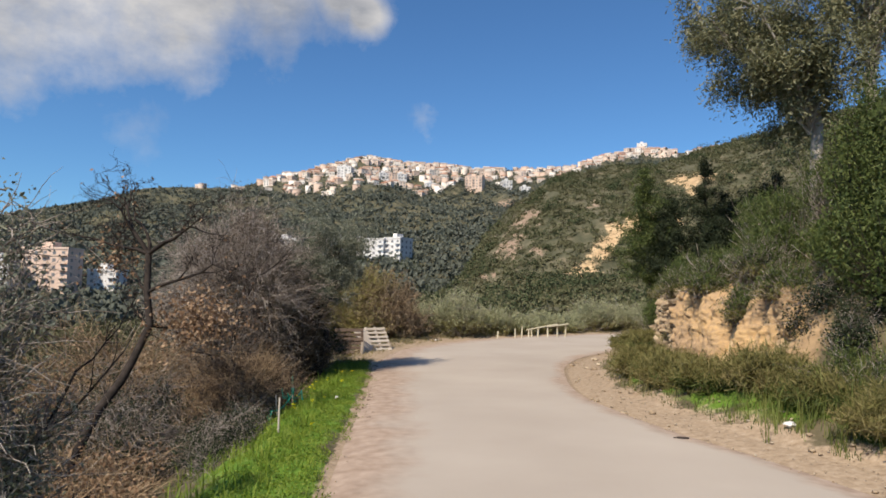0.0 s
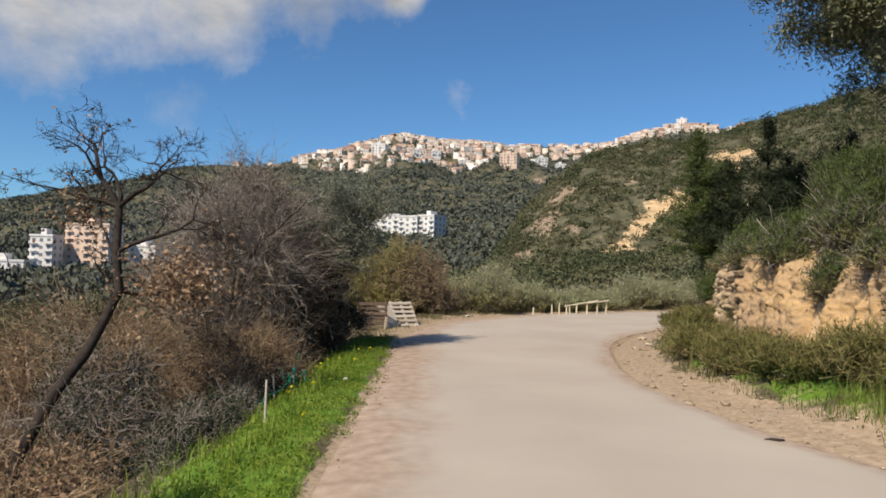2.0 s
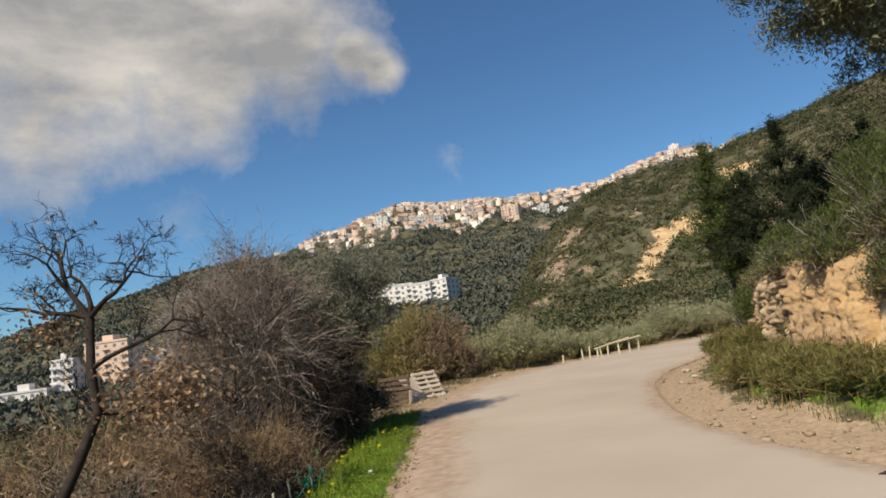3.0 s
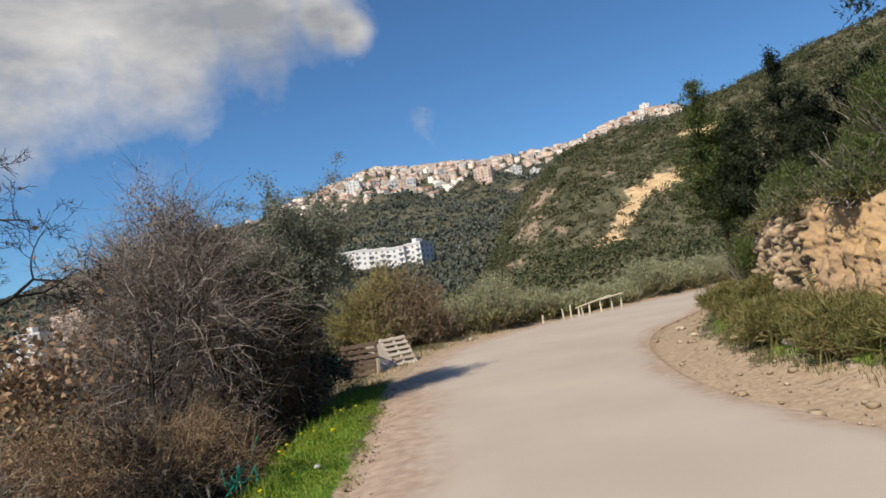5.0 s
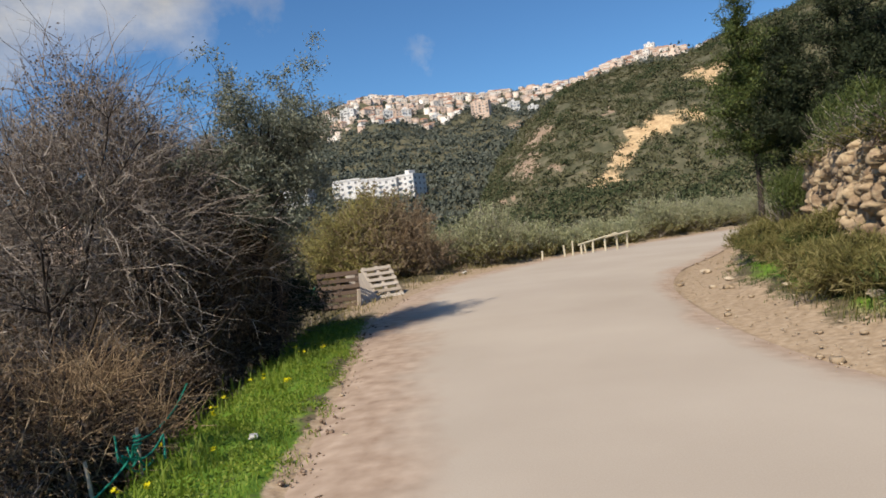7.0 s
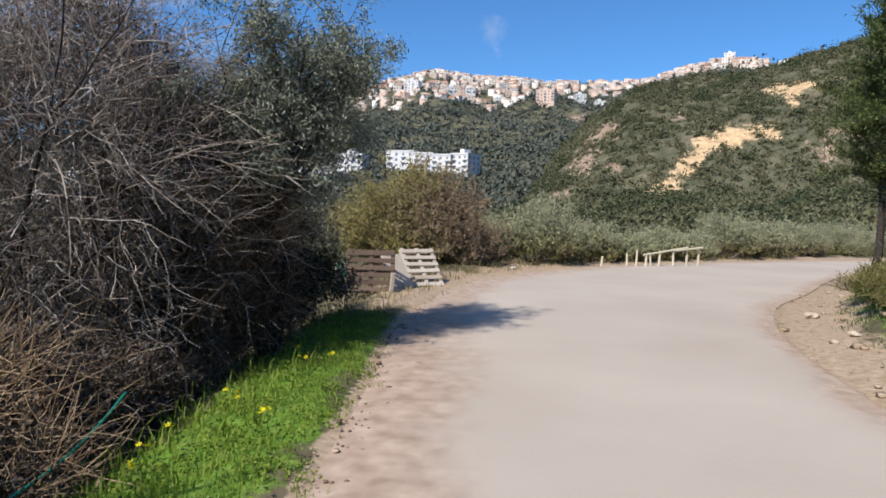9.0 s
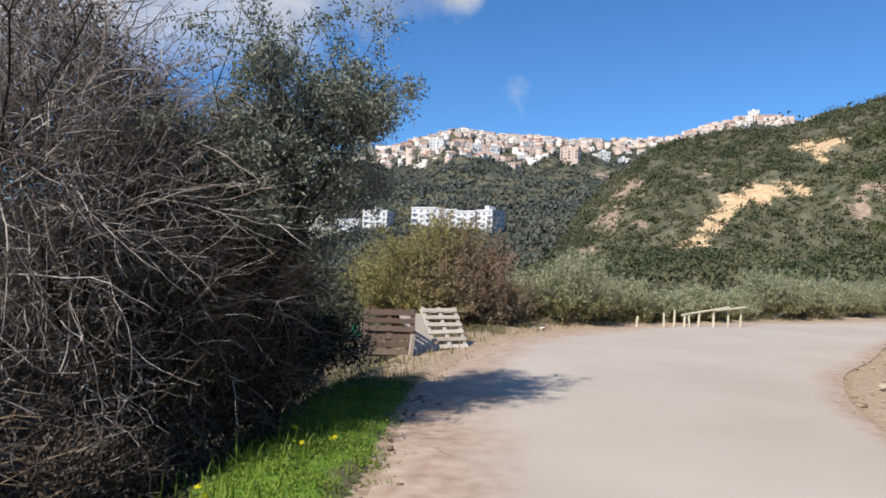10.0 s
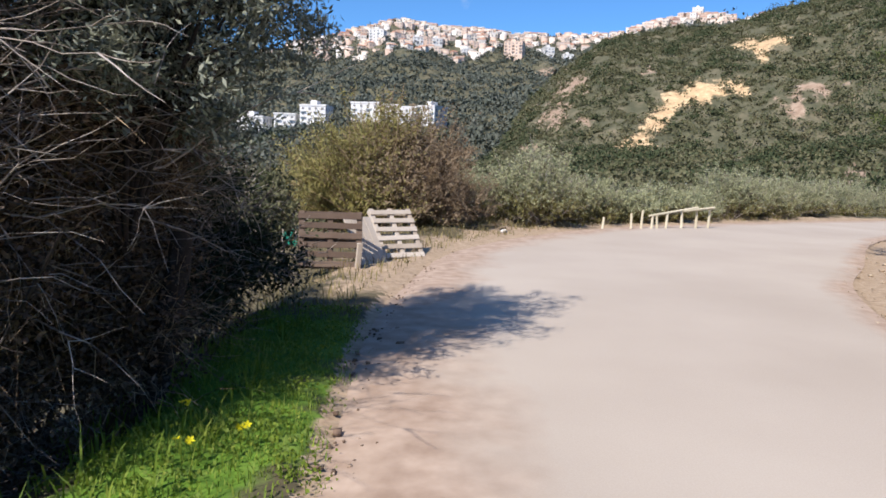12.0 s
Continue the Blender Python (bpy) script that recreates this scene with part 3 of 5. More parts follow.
def make_road():
    """The worn road, a strip between its edges that bends round the foot of the bank."""
    n, m = 340, 26
    s = np.concatenate([np.linspace(0, 0.28, 40, endpoint=False), np.linspace(0.28, 1, n - 40)])
    ia, ib = s * (len(EDGE_L) - 1), s * (len(EDGE_R) - 1)
    def at(line, q):
        k = np.arange(len(line))
        return np.stack([np.interp(q, k, line[:, 0]), np.interp(q, k, line[:, 1])], 1)
    # pair the two edges by their share of the way
    L, R = at(EDGE_L, ia), at(EDGE_R, ib)
    w = np.linspace(0, 1, m)
    P = L[:, None] * (1 - w)[None, :, None] + R[:, None] * w[None, :, None]
    x, y = P[..., 0].ravel(), P[..., 1].ravel()
    z, k = land(x, y)
    inside = np.minimum(-k["dL"], -k["dR"])
    z = z + 0.012 + 0.02 * step(0.0, 0.5, inside) - 0.03 * step(0.08, -0.05, inside)
    i, j = np.meshgrid(np.arange(n - 1), np.arange(m - 1), indexing="ij")
    f = np.stack([i * m + j, i * m + j + 1, (i + 1) * m + j + 1, (i + 1) * m + j], -1).reshape(-1, 4)
    me = mesh_np("road", np.stack([x, y, z], 1), f, [M_ROAD], True)
    dust = np.maximum(np.clip(1.0 + 0.1 * step(9, 15, y) - (-k["dL"]) / 1.45 + 0.05 * waves(x, y, 1.1, 57), 0, 1), np.clip(0.8 - (-k["dR"]) / 0.9, 0, 1))
    a = me.attributes.new("dust", "FLOAT", "POINT")
    a.data.foreach_set("value", dust.astype(np.float32))
    return tagged(new("road", me), "worn pale asphalt road with sandy edges", "road", kind="structure")


make_ground()
make_road()

# ---- buildings of the far town ----


def house_proto(w, d, h, pitched):
    """A small house: walls with door and windows set in, a slab or tiled roof."""
    ob = new("house")
    bm = bmesh.new()
    box(bm, -w / 2, w / 2, -d / 2, d / 2, -6, h)
    part("wall", bm, M_PLASTER, ob)
    bm = bmesh.new()
    if pitched:
        vs = [bm.verts.new(p) for p in ((-w / 2 - .4, -d / 2 - .4, h), (w / 2 + .4, -d / 2 - .4, h), (w / 2 + .4, d / 2 + .4, h), (-w / 2 - .4, d / 2 + .4, h), (-w / 2 + .5, 0, h + d * 0.26), (w / 2 - .5, 0, h + d * 0.26))]
        for q in ((0, 1, 5, 4), (1, 2, 5), (2, 3, 4, 5), (3, 0, 4), (3, 2, 1, 0)):
            bm.faces.new([vs[i] for i in q])
        part("roof", bm, M_ROOF, ob)
    else:
        box(bm, -w / 2 - .3, w / 2 + .3, -d / 2 - .3, d / 2 + .3, h, h + 0.7)
        part("roof", bm, M_PLASTER, ob)
    for fl in range(max(1, int(h // 3))):
        for i in range(max(2, int(w // 4))):
            bm = bmesh.new()
            x = -w / 2 + w * (i + 0.5) / max(2, int(w // 4))
            box(bm, x - 0.7, x + 0.7, -d / 2 - 0.08, -d / 2 + 0.1, fl * 3 + 0.9, fl * 3 + 2.4)
            part("window", bm, M_PANE, ob)
    return ob


TOWN_AZ = [-17, -10, -6, -2, 4, 8, 14, 17, 18, 24, 31]
TOWN_DEEP = [0.02, 0.14, 0.26, 0.30, 0.22, 0.13, 0.13, 0.08, 0.07, 0.05, 0.02]


def make_town():
    r = np.random.default_rng(5)
    protos = [house_proto(6.5, 7, 4.5, True), house_proto(8, 7, 5, False), house_proto(5.5, 6, 4, False), house_proto(9, 7, 4.5, True), house_proto(7, 7, 6.5, False)]
    for p in protos:
        tagged(p, "small plastered town house on the mountain ridge", "house", "houses of the hill town")
    az = np.concatenate([r.uniform(-11, 17, 430), r.uniform(-9, 6, 190), r.uniform(17, 24.5, 230), r.uniform(24.5, 31, 16), r.uniform(-17, -11, 6)])
    used = []
    for a in r.permutation(az):
        thick = np.interp(a, TOWN_AZ, TOWN_DEEP)
        t = 1.005 - r.uniform(0, 1) ** 2.3 * thick
        rr = 140 + (RIDGE_R - 140) * t
        x, y = EYE0[0] + rr * math.sin(radians(a)), EYE0[1] + rr * math.cos(radians(a))
        if any((x - u) ** 2 + (y - w) ** 2 < 34 for u, w in used):
            continue
        used.append((x, y))
        if len(used) >= 430:
            break
    zs, _ = land(np.array([u[0] for u in used]), np.array([u[1] for u in used]))
    fresh = set()
    # the houses that fill the gaps between those one can count
    v, f = [], []
    cube = np.array([(a, b, c) for a in (-0.5, 0.5) for b in (-0.5, 0.5) for c in (0, 1)], float)
    sides = np.array([(0, 1, 3, 2), (4, 6, 7, 5), (0, 4, 5, 1), (2, 3, 7, 6), (1, 5, 7, 3)])
    for (x, y), z in zip(used[295:], zs[295:]):
        t = math.atan2(x, y) + r.uniform(-0.5, 0.5)
        w, d, h = r.uniform(5.5, 9), r.uniform(5.5, 7.5), r.uniform(4, 7)
        for a, b, lo, hi in ((w, d, -5, h), (w + 0.6, d + 0.6, h, h + 0.6)):
            c = cube * np.array([a, b, hi - lo]) + np.array([0, 0, lo])
            f.append(sides + 8 * len(v))
            v.append(np.stack([x + c[:, 0] * math.cos(t) + c[:, 1] * math.sin(t), y - c[:, 0] * math.sin(t) + c[:, 1] * math.cos(t), z - 1 + c[:, 2]], 1))
    tagged(new("far_houses", mesh_np("far_houses", np.concatenate(v), np.concatenate(f), [M_MIXPLASTER])), "small plastered houses crowding the mountain ridge", "houses", kind="stuff")
    for (x, y), z in zip(used[:295], zs[:295]):
        p = protos[r.integers(0, 5)]
        turn = -math.degrees(math.atan2(x, y)) + r.uniform(-35, 35)
        m = pose(x, y, z - r.uniform(0.3, 2.0), 0, 0, turn)
        if p.name not in fresh:
            fresh.add(p.name)
            p.matrix_basis = m
        else:
            copy_thing(p, m)


make_town()


def apartment(name, az, rr, base_el, w, d, storeys, mat, label, turn=0.0, bays=None, group="", hut=True):
    """A block of flats: walls, parapet, window bays and balcony slabs storey by storey."""
    h = storeys * 3.1
    x, y = EYE0[0] + rr * math.sin(radians(az)), EYE0[1] + rr * math.cos(radians(az))
    z = ground_z(x, y) + base_el
    ob = anchor(name, x, y, z, label, "building", group, rz=-az + turn)
    bm = bmesh.new()
    box(bm, -w / 2, w / 2, -d / 2, d / 2, -25, h)
    part("wall", bm, mat, ob)
    bm = bmesh.new()
    box(bm, -w / 2 - 0.3, w / 2 + 0.3, -d / 2 - 0.3, d / 2 + 0.3, h, h + 0.9)
    roof = part("roof", bm, mat, ob)
    if hut:
        bm = bmesh.new()
        box(bm, -w / 6, w / 12, -d / 4, d / 4, h + 0.9, h + 3.4)
        part("stair_hut", bm, mat, roof)
    bays = bays or max(3, int(w / 3.6))
    pane, slab = bmesh.new(), bmesh.new()
    box(pane, -0.7, 0.7, -0.06, 0.12, 0.7, 2.1)
    box(slab, -1.5, 1.5, -1.1, 0.0, -0.12, 0.08)
    guard = bmesh.new()
    box(guard, -1.5, 1.5, -1.1, -0.98, 0.08, 0.95)
    mp, ms, mg = bpy.data.meshes.new("window"), bpy.data.meshes.new("balcony"), bpy.data.meshes.new("railing")
    pane.to_mesh(mp), slab.to_mesh(ms), guard.to_mesh(mg)
    pane.free(), slab.free(), guard.free()
    mp.materials.append(M_PANE), ms.materials.append(mat), mg.materials.append(mat)
    for s in range(storeys):
        for b in range(bays):
            bx = -w / 2 + w * (b + 0.5) / bays
            child("window", mp, ob).matrix_basis = pose(bx, -d / 2, s * 3.1 + 0.2)
            if b % 2 == 0 and s > 0:
                bal = child("balcony", ms, ob)
                bal.matrix_basis = pose(bx, -d / 2, s * 3.1 + 0.1)
                child("railing", mg, bal)
        for b in range(max(2, int(d / 4))):
            for side in (-1, 1):
                by = -d / 2 + d * (b + 0.5) / max(2, int(d / 4))
                child("window", mp, ob).matrix_basis = pose(side * w / 2, by, s * 3.1 + 0.2, 0, 0, 90 * side)
    return ob


apartment("apartment_block", -4.9, 392, 1.5, 17, 12, 3, M_WHITE, "white flat-roofed apartment block among trees below the town", -22, hut=False)
apartment("apartment_block", -3.0, 384, -2.5, 11, 12, 4, M_WHITE, "white apartment block stepping down the slope among trees", -18, hut=False)
apartment("apartment_block", -1.3, 379, -5.0, 12, 13, 5, M_WHITE, "white apartment block with balconies among hillside trees", -24, hut=False)
apartment("apartment_block", 0.5, 376, -4.0, 11, 13, 5, M_WHITE, "white apartment block with a dark shaded gable", -34)
apartment("apartment_block", -9.2, 392, -2, 15, 13, 4, M_WHITE, "low white building with a sloping street beside it", -20)
apartment("apartment_block", -11.6, 396, -1, 12, 12, 3, M_WHITE, "pale terrace building half hidden by scrub", -12, hut=False)
apartment("apartment_block", -14.2, 402, -2, 16, 13, 3, M_WHITE, "long white terrace building half hidden by scrub", -24)
apartment("apartment_block", -30.2, 318, -0.5, 9, 9, 5, M_WHITE, "narrow white apartment tower in the valley", -28)
apartment("apartment_block", -27.0, 322, -0.5, 20, 11, 6, M_SALMON, "wide salmon-coloured apartment block in the valley", -34)
apartment("apartment_block", -23.2, 325, 0, 13, 10, 3, M_WHITE, "small white house block above the valley trees", -30)
apartment("apartment_block", -32.8, 315, 0, 18, 9, 2, M_WHITE, "low white building at the foot of the slope", -26)
apartment("apartment_block", 7.2, 695, 0, 19, 12, 4, M_SALMON, "pinkish apartment block on the upper slope", -15)
apartment("apartment_block", 14.2, 705, 0, 15, 12, 3, M_WHITE, "pale house block on the upper slope", -10)
apartment("apartment_block", -4.3, 720, 0, 16, 12, 4, M_WHITE, "white house with an arched front below the town", -18)
apartment("apartment_block", 21.6, 862, -1.5, 12, 12, 3, M_WHITE, "white building with a tower on the ridge", -5)
for a0 in (10.0, 11.6, 3.2, 0.6, -1.0, 16.0):
    apartment("apartment_block", a0, 735 + 14 * math.sin(a0 * 3), 0, 11, 10, 2, M_WHITE, "small pale villa on the slope below the town", 15, group="villas below the town")

# ---- scrub on the far slopes ----


def scrub_cover(name, n, r0, r1, az0, az1, size, k, leaf, mat, seed, label, keep):
    """Many ragged clumps of foliage sitting on the slopes, in one object."""
    r = np.random.default_rng(seed)
    az = np.radians(r.uniform(az0, az1, n))
    rr = np.sqrt(r.uniform(r0 ** 2, r1 ** 2, n)) if r1 < 400 else r.uniform(r0, r1, n)
    x, y = EYE0[0] + rr * np.sin(az), EYE0[1] + rr * np.cos(az)
    z, m = land(x, y)
    ok = keep(x, y, m, r)
    x, y, z = x[ok], y[ok], z[ok]
    s = size * r.lognormal(0, 0.35, len(x))
    d = r.normal(size=(len(x), k, 3))
    d /= np.linalg.norm(d, axis=2, keepdims=True)
    d[..., 2] = np.abs(d[..., 2]) * 1.0
    rad = r.uniform(0.45, 1.0, (len(x), k, 1)) * (1 + 0.25 * r.normal(size=(len(x), 1, 1)))
    p = np.stack([x, y, z - 0.2 * s], 1)[:, None] + d * rad * s[:, None, None] * np.array([1, 1, 0.85])
    v, f = leaves(p.reshape(-1, 3), leaf * size, leaf * size * 0.75, 0, 0.35, r)
    return tagged(new(name, mesh_np(name, v, f, [mat])), label, "scrub", kind="stuff")


def on_near_hill(x, y, m, r):
    bare = np.maximum(blot(m["az"], m["el"], SCARS), 0.75 * blot(m["az"], m["el"], ROCKS))
    bare = np.where(m["r"] > 110, bare, 0)
    return m["hill"] & (bare < r.uniform(0.25, 1.1, len(x))) & (waves(x, y, 30, 77) > -0.75)


def outside_town(x, y, m, r):
    deep = np.interp(m["az"], TOWN_AZ, TOWN_DEEP, 0, 0)
    t = (m["r"] - 140) / (RIDGE_R - 140)
    built = (t > 1 - 0.8 * deep) & ((np.abs(m["az"] + 2.6) > 1.3) | (t < 0.95)) & (r.random(len(x)) < 0.5)
    return (~m["hill"] | (m["r"] > 330)) & (m["r"] < 850) & (waves(x, y, 90, 78) > -0.9) & ~built


scrub_cover("hillside_scrub", 8200, 70, 345, 2, 40, 1.7, 34, 0.42, M_SCRUB, 12, "dark green maquis scrub covering the near hillside", on_near_hill)
scrub_cover("mountain_scrub", 16000, 230, 870, -42, 34, 4.2, 14, 0.6, M_HAZESCRUB, 13, "green forest covering the far mountain, leaf colour paled for haze", outside_town)
scrub_cover("valley_scrub", 5200, 85, 330, -50, 4, 2.1, 36, 0.4, M_SCRUB, 14, "brown-green bushes in the valley below the road", lambda x, y, m, r: (m["dL"] > 30) & ~((np.abs(m["az"] + 27.6) < 6.5) & (m["r"] > 300)))
scrub_cover("slope_scrub", 1900, 20, 95, -62, -6, 1.5, 150, 0.13, M_SCRUB, 15, "brown-green bushes on the slope below the road", lambda x, y, m, r: m["dL"] > 9)

scrub_cover("hillside_trees", 2600, 90, 330, 3, 40, 2.9, 110, 0.2, M_HILLTREE, 16, "dark green small trees in clumps on the near hillside", lambda x, y, m, r: on_near_hill(x, y, m, r) & (waves(x, y, 46, 79) + 0.5 * waves(x, y, 15, 80) > 0.1) & (blot(m["az"], m["el"], SCARS + ROCKS) < 0.3))
scrub_cover("mountain_trees", 2600, 200, 800, -42, 30, 6.0, 70, 0.24, M_HAZETREE, 17, "darker tree clumps in the far mountain's forest, leaf colour greyed for haze", lambda x, y, m, r: outside_town(x, y, m, r) & (waves(x, y, 130, 81) + 0.5 * waves(x, y, 40, 82) > 0.15) & ~((np.abs(m["az"] + 27.6) < 6.5) & (m["r"] < 330)))
scrub_cover("summit_trees", 46, 838, 862, -4.4, -0.9, 4.2, 160, 0.2, M_HILLTREE, 19, "dark pines crowning the summit of the hill town", lambda x, y, m, r: r.random(len(x)) < 2)
scrub_cover("flats_trees", 60, 340, 372, -16, 2.5, 4.6, 420, 0.12, M_HILLTREE, 18, "dark trees standing in front of the white flats", lambda x, y, m, r: r.random(len(x)) < 2)

# ---- plants along the road ----


def shrub(name, x, y, rx, ry, h, mat, label, category="shrub", group="", n_leaf=5000, leaf=(0.09, 0.03), n_twig=260, twig_mat=None, seed=1, z=None, up=0.4, lumps=7, sink=0.15, hollow=0.35):
    """A shrub of stems and many small leaves, gathered in uneven lobes."""
    r = np.random.default_rng(seed)
    zb = ground_z(x, y) if z is None else z
    ob = anchor(name, x, y, zb, label, category, group)
    ang, rho = r.uniform(0, 2 * np.pi, lumps), np.sqrt(r.uniform(0, 1, lumps)) * 0.72
    c = np.stack([rho * np.cos(ang), rho * np.sin(ang), r.uniform(0.28, 0.86, lumps) * (1 - 1.0 * rho ** 2) + 0.06], 1)
    rad = r.uniform(0.2, 0.42, lumps)
    c[:3] = c[:3] * np.array([0.35, 0.35, 0]) + np.array([0, 0, 0.72])
    pick = r.integers(0, lumps, n_leaf)
    d = r.normal(size=(n_leaf, 3))
    d /= np.linalg.norm(d, axis=1, keepdims=True)
    p = c[pick] + d * rad[pick][:, None] * (r.uniform(hollow, 1.0, n_leaf) ** 0.6 * (1 + 0.22 * r.normal(size=n_leaf)))[:, None]
    p = p * np.array([rx, ry, h])
    p[:, 2] = np.maximum(p[:, 2] - sink * h * 0.3, -0.05)
    v, f = leaves(p, leaf[0], leaf[1], 0, up, r)
    child("foliage", mesh_np("foliage", v, f, [mat]), ob)
    st = r.normal(size=(n_twig, 3)) * np.array([0.10 * rx, 0.10 * ry, 0.0])
    tgt = (c[r.integers(0, lumps, n_twig)] * 1.1 + r.normal(size=(n_twig, 3)) * 0.2) * np.array([rx, ry, h])
    dv = tgt - st
    ln = np.linalg.norm(dv, axis=1) * r.uniform(0.7, 1.05, n_twig)
    dv[:, 2] = np.abs(dv[:, 2])
    v, f = tubes(*twigs(st - np.array([0, 0, 0.1]), dv, ln, r.uniform(0.006, 0.016, n_twig) * (h / 2 + 0.3), 5, 0.12, 0, r))
    tagged(child("branchwork", mesh_np("branchwork", v, f, [twig_mat or M_TWIG]), ob), kind="stuff")
    return ob


def dome_bush(name, x, y, rx, ry, h, dress, label, n_stem, n_leaf, leaf, twig_mat, seed, group="", category="shrub", z=None, skirt=None):
    """A rounded bush of stems that fan out from its foot, each ending in a spray of shoots with small leaves.
    dress: (material, from, to) bands across the bush, from -1 to 1, with ragged bounds; skirt: the leaves near the ground."""
    r = np.random.default_rng(seed)
    ob = anchor(name, x, y, ground_z(x, y) if z is None else z, label, category, group)
    a, e = r.uniform(0, 2 * np.pi, n_stem), np.arcsin(r.uniform(0.03, 1.0, n_stem) ** 0.85)
    lobe = 0.86 + 0.13 * np.sin(3 * a + seed) * np.cos(4 * e + seed) + 0.09 * np.sin(8 * a + 2 * seed) + 0.08 * r.normal(size=n_stem)
    start = r.normal(size=(n_stem, 3)) * np.array([0.22 * rx, 0.22 * ry, 0]) - np.array([0, 0, 0.1])
    tip = np.stack([rx * np.cos(a) * np.cos(e), ry * np.sin(a) * np.cos(e), h * (0.12 + 0.88 * np.sin(e))], 1) * lobe[:, None]
    d = tip - start
    ln = np.linalg.norm(d, axis=1)
    A, B, ra, rb = twigs(start, d, ln, r.uniform(0.008, 0.018, n_stem), 7, 0.07, 0.0, r)
    wood = [tubes(A, B, ra, rb)]
    k = n_stem * 7
    i = r.integers(0, n_stem, k) + n_stem * r.integers(3, 7, k)
    out = (B[i] - A[i]) / (np.linalg.norm(B[i] - A[i], axis=1, keepdims=True) + 1e-9)
    SA, SB, sa, sb = twigs(A[i], out + r.normal(size=(k, 3)) * 0.55 + np.array([0, 0, 0.25]), r.uniform(0.08, 0.24, k) * (rx + h) / 2, np.full(k, 0.004), 3, 0.12, 0.0, r)
    wood.append(tubes(SA, SB, sa, sb))
    v, f = join(wood)
    tagged(child("branchwork", mesh_np("branchwork", v, f, [twig_mat]), ob), kind="stuff")
    j = r.integers(0, len(SA), n_leaf)
    p = SA[j] + (SB[j] - SA[j]) * r.uniform(0, 1, (n_leaf, 1)) + r.normal(size=(n_leaf, 3)) * 0.035
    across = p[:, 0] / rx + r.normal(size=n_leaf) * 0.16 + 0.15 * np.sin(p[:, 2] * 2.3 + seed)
    if skirt:
        across = np.where(p[:, 2] < 0.26 * h + 0.10 * h * r.normal(size=n_leaf), -3, 0)
        dress = [*dress, (skirt, -9, -2)]
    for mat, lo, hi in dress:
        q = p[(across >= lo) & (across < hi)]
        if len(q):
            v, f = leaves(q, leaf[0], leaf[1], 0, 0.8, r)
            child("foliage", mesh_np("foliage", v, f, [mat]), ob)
    return ob


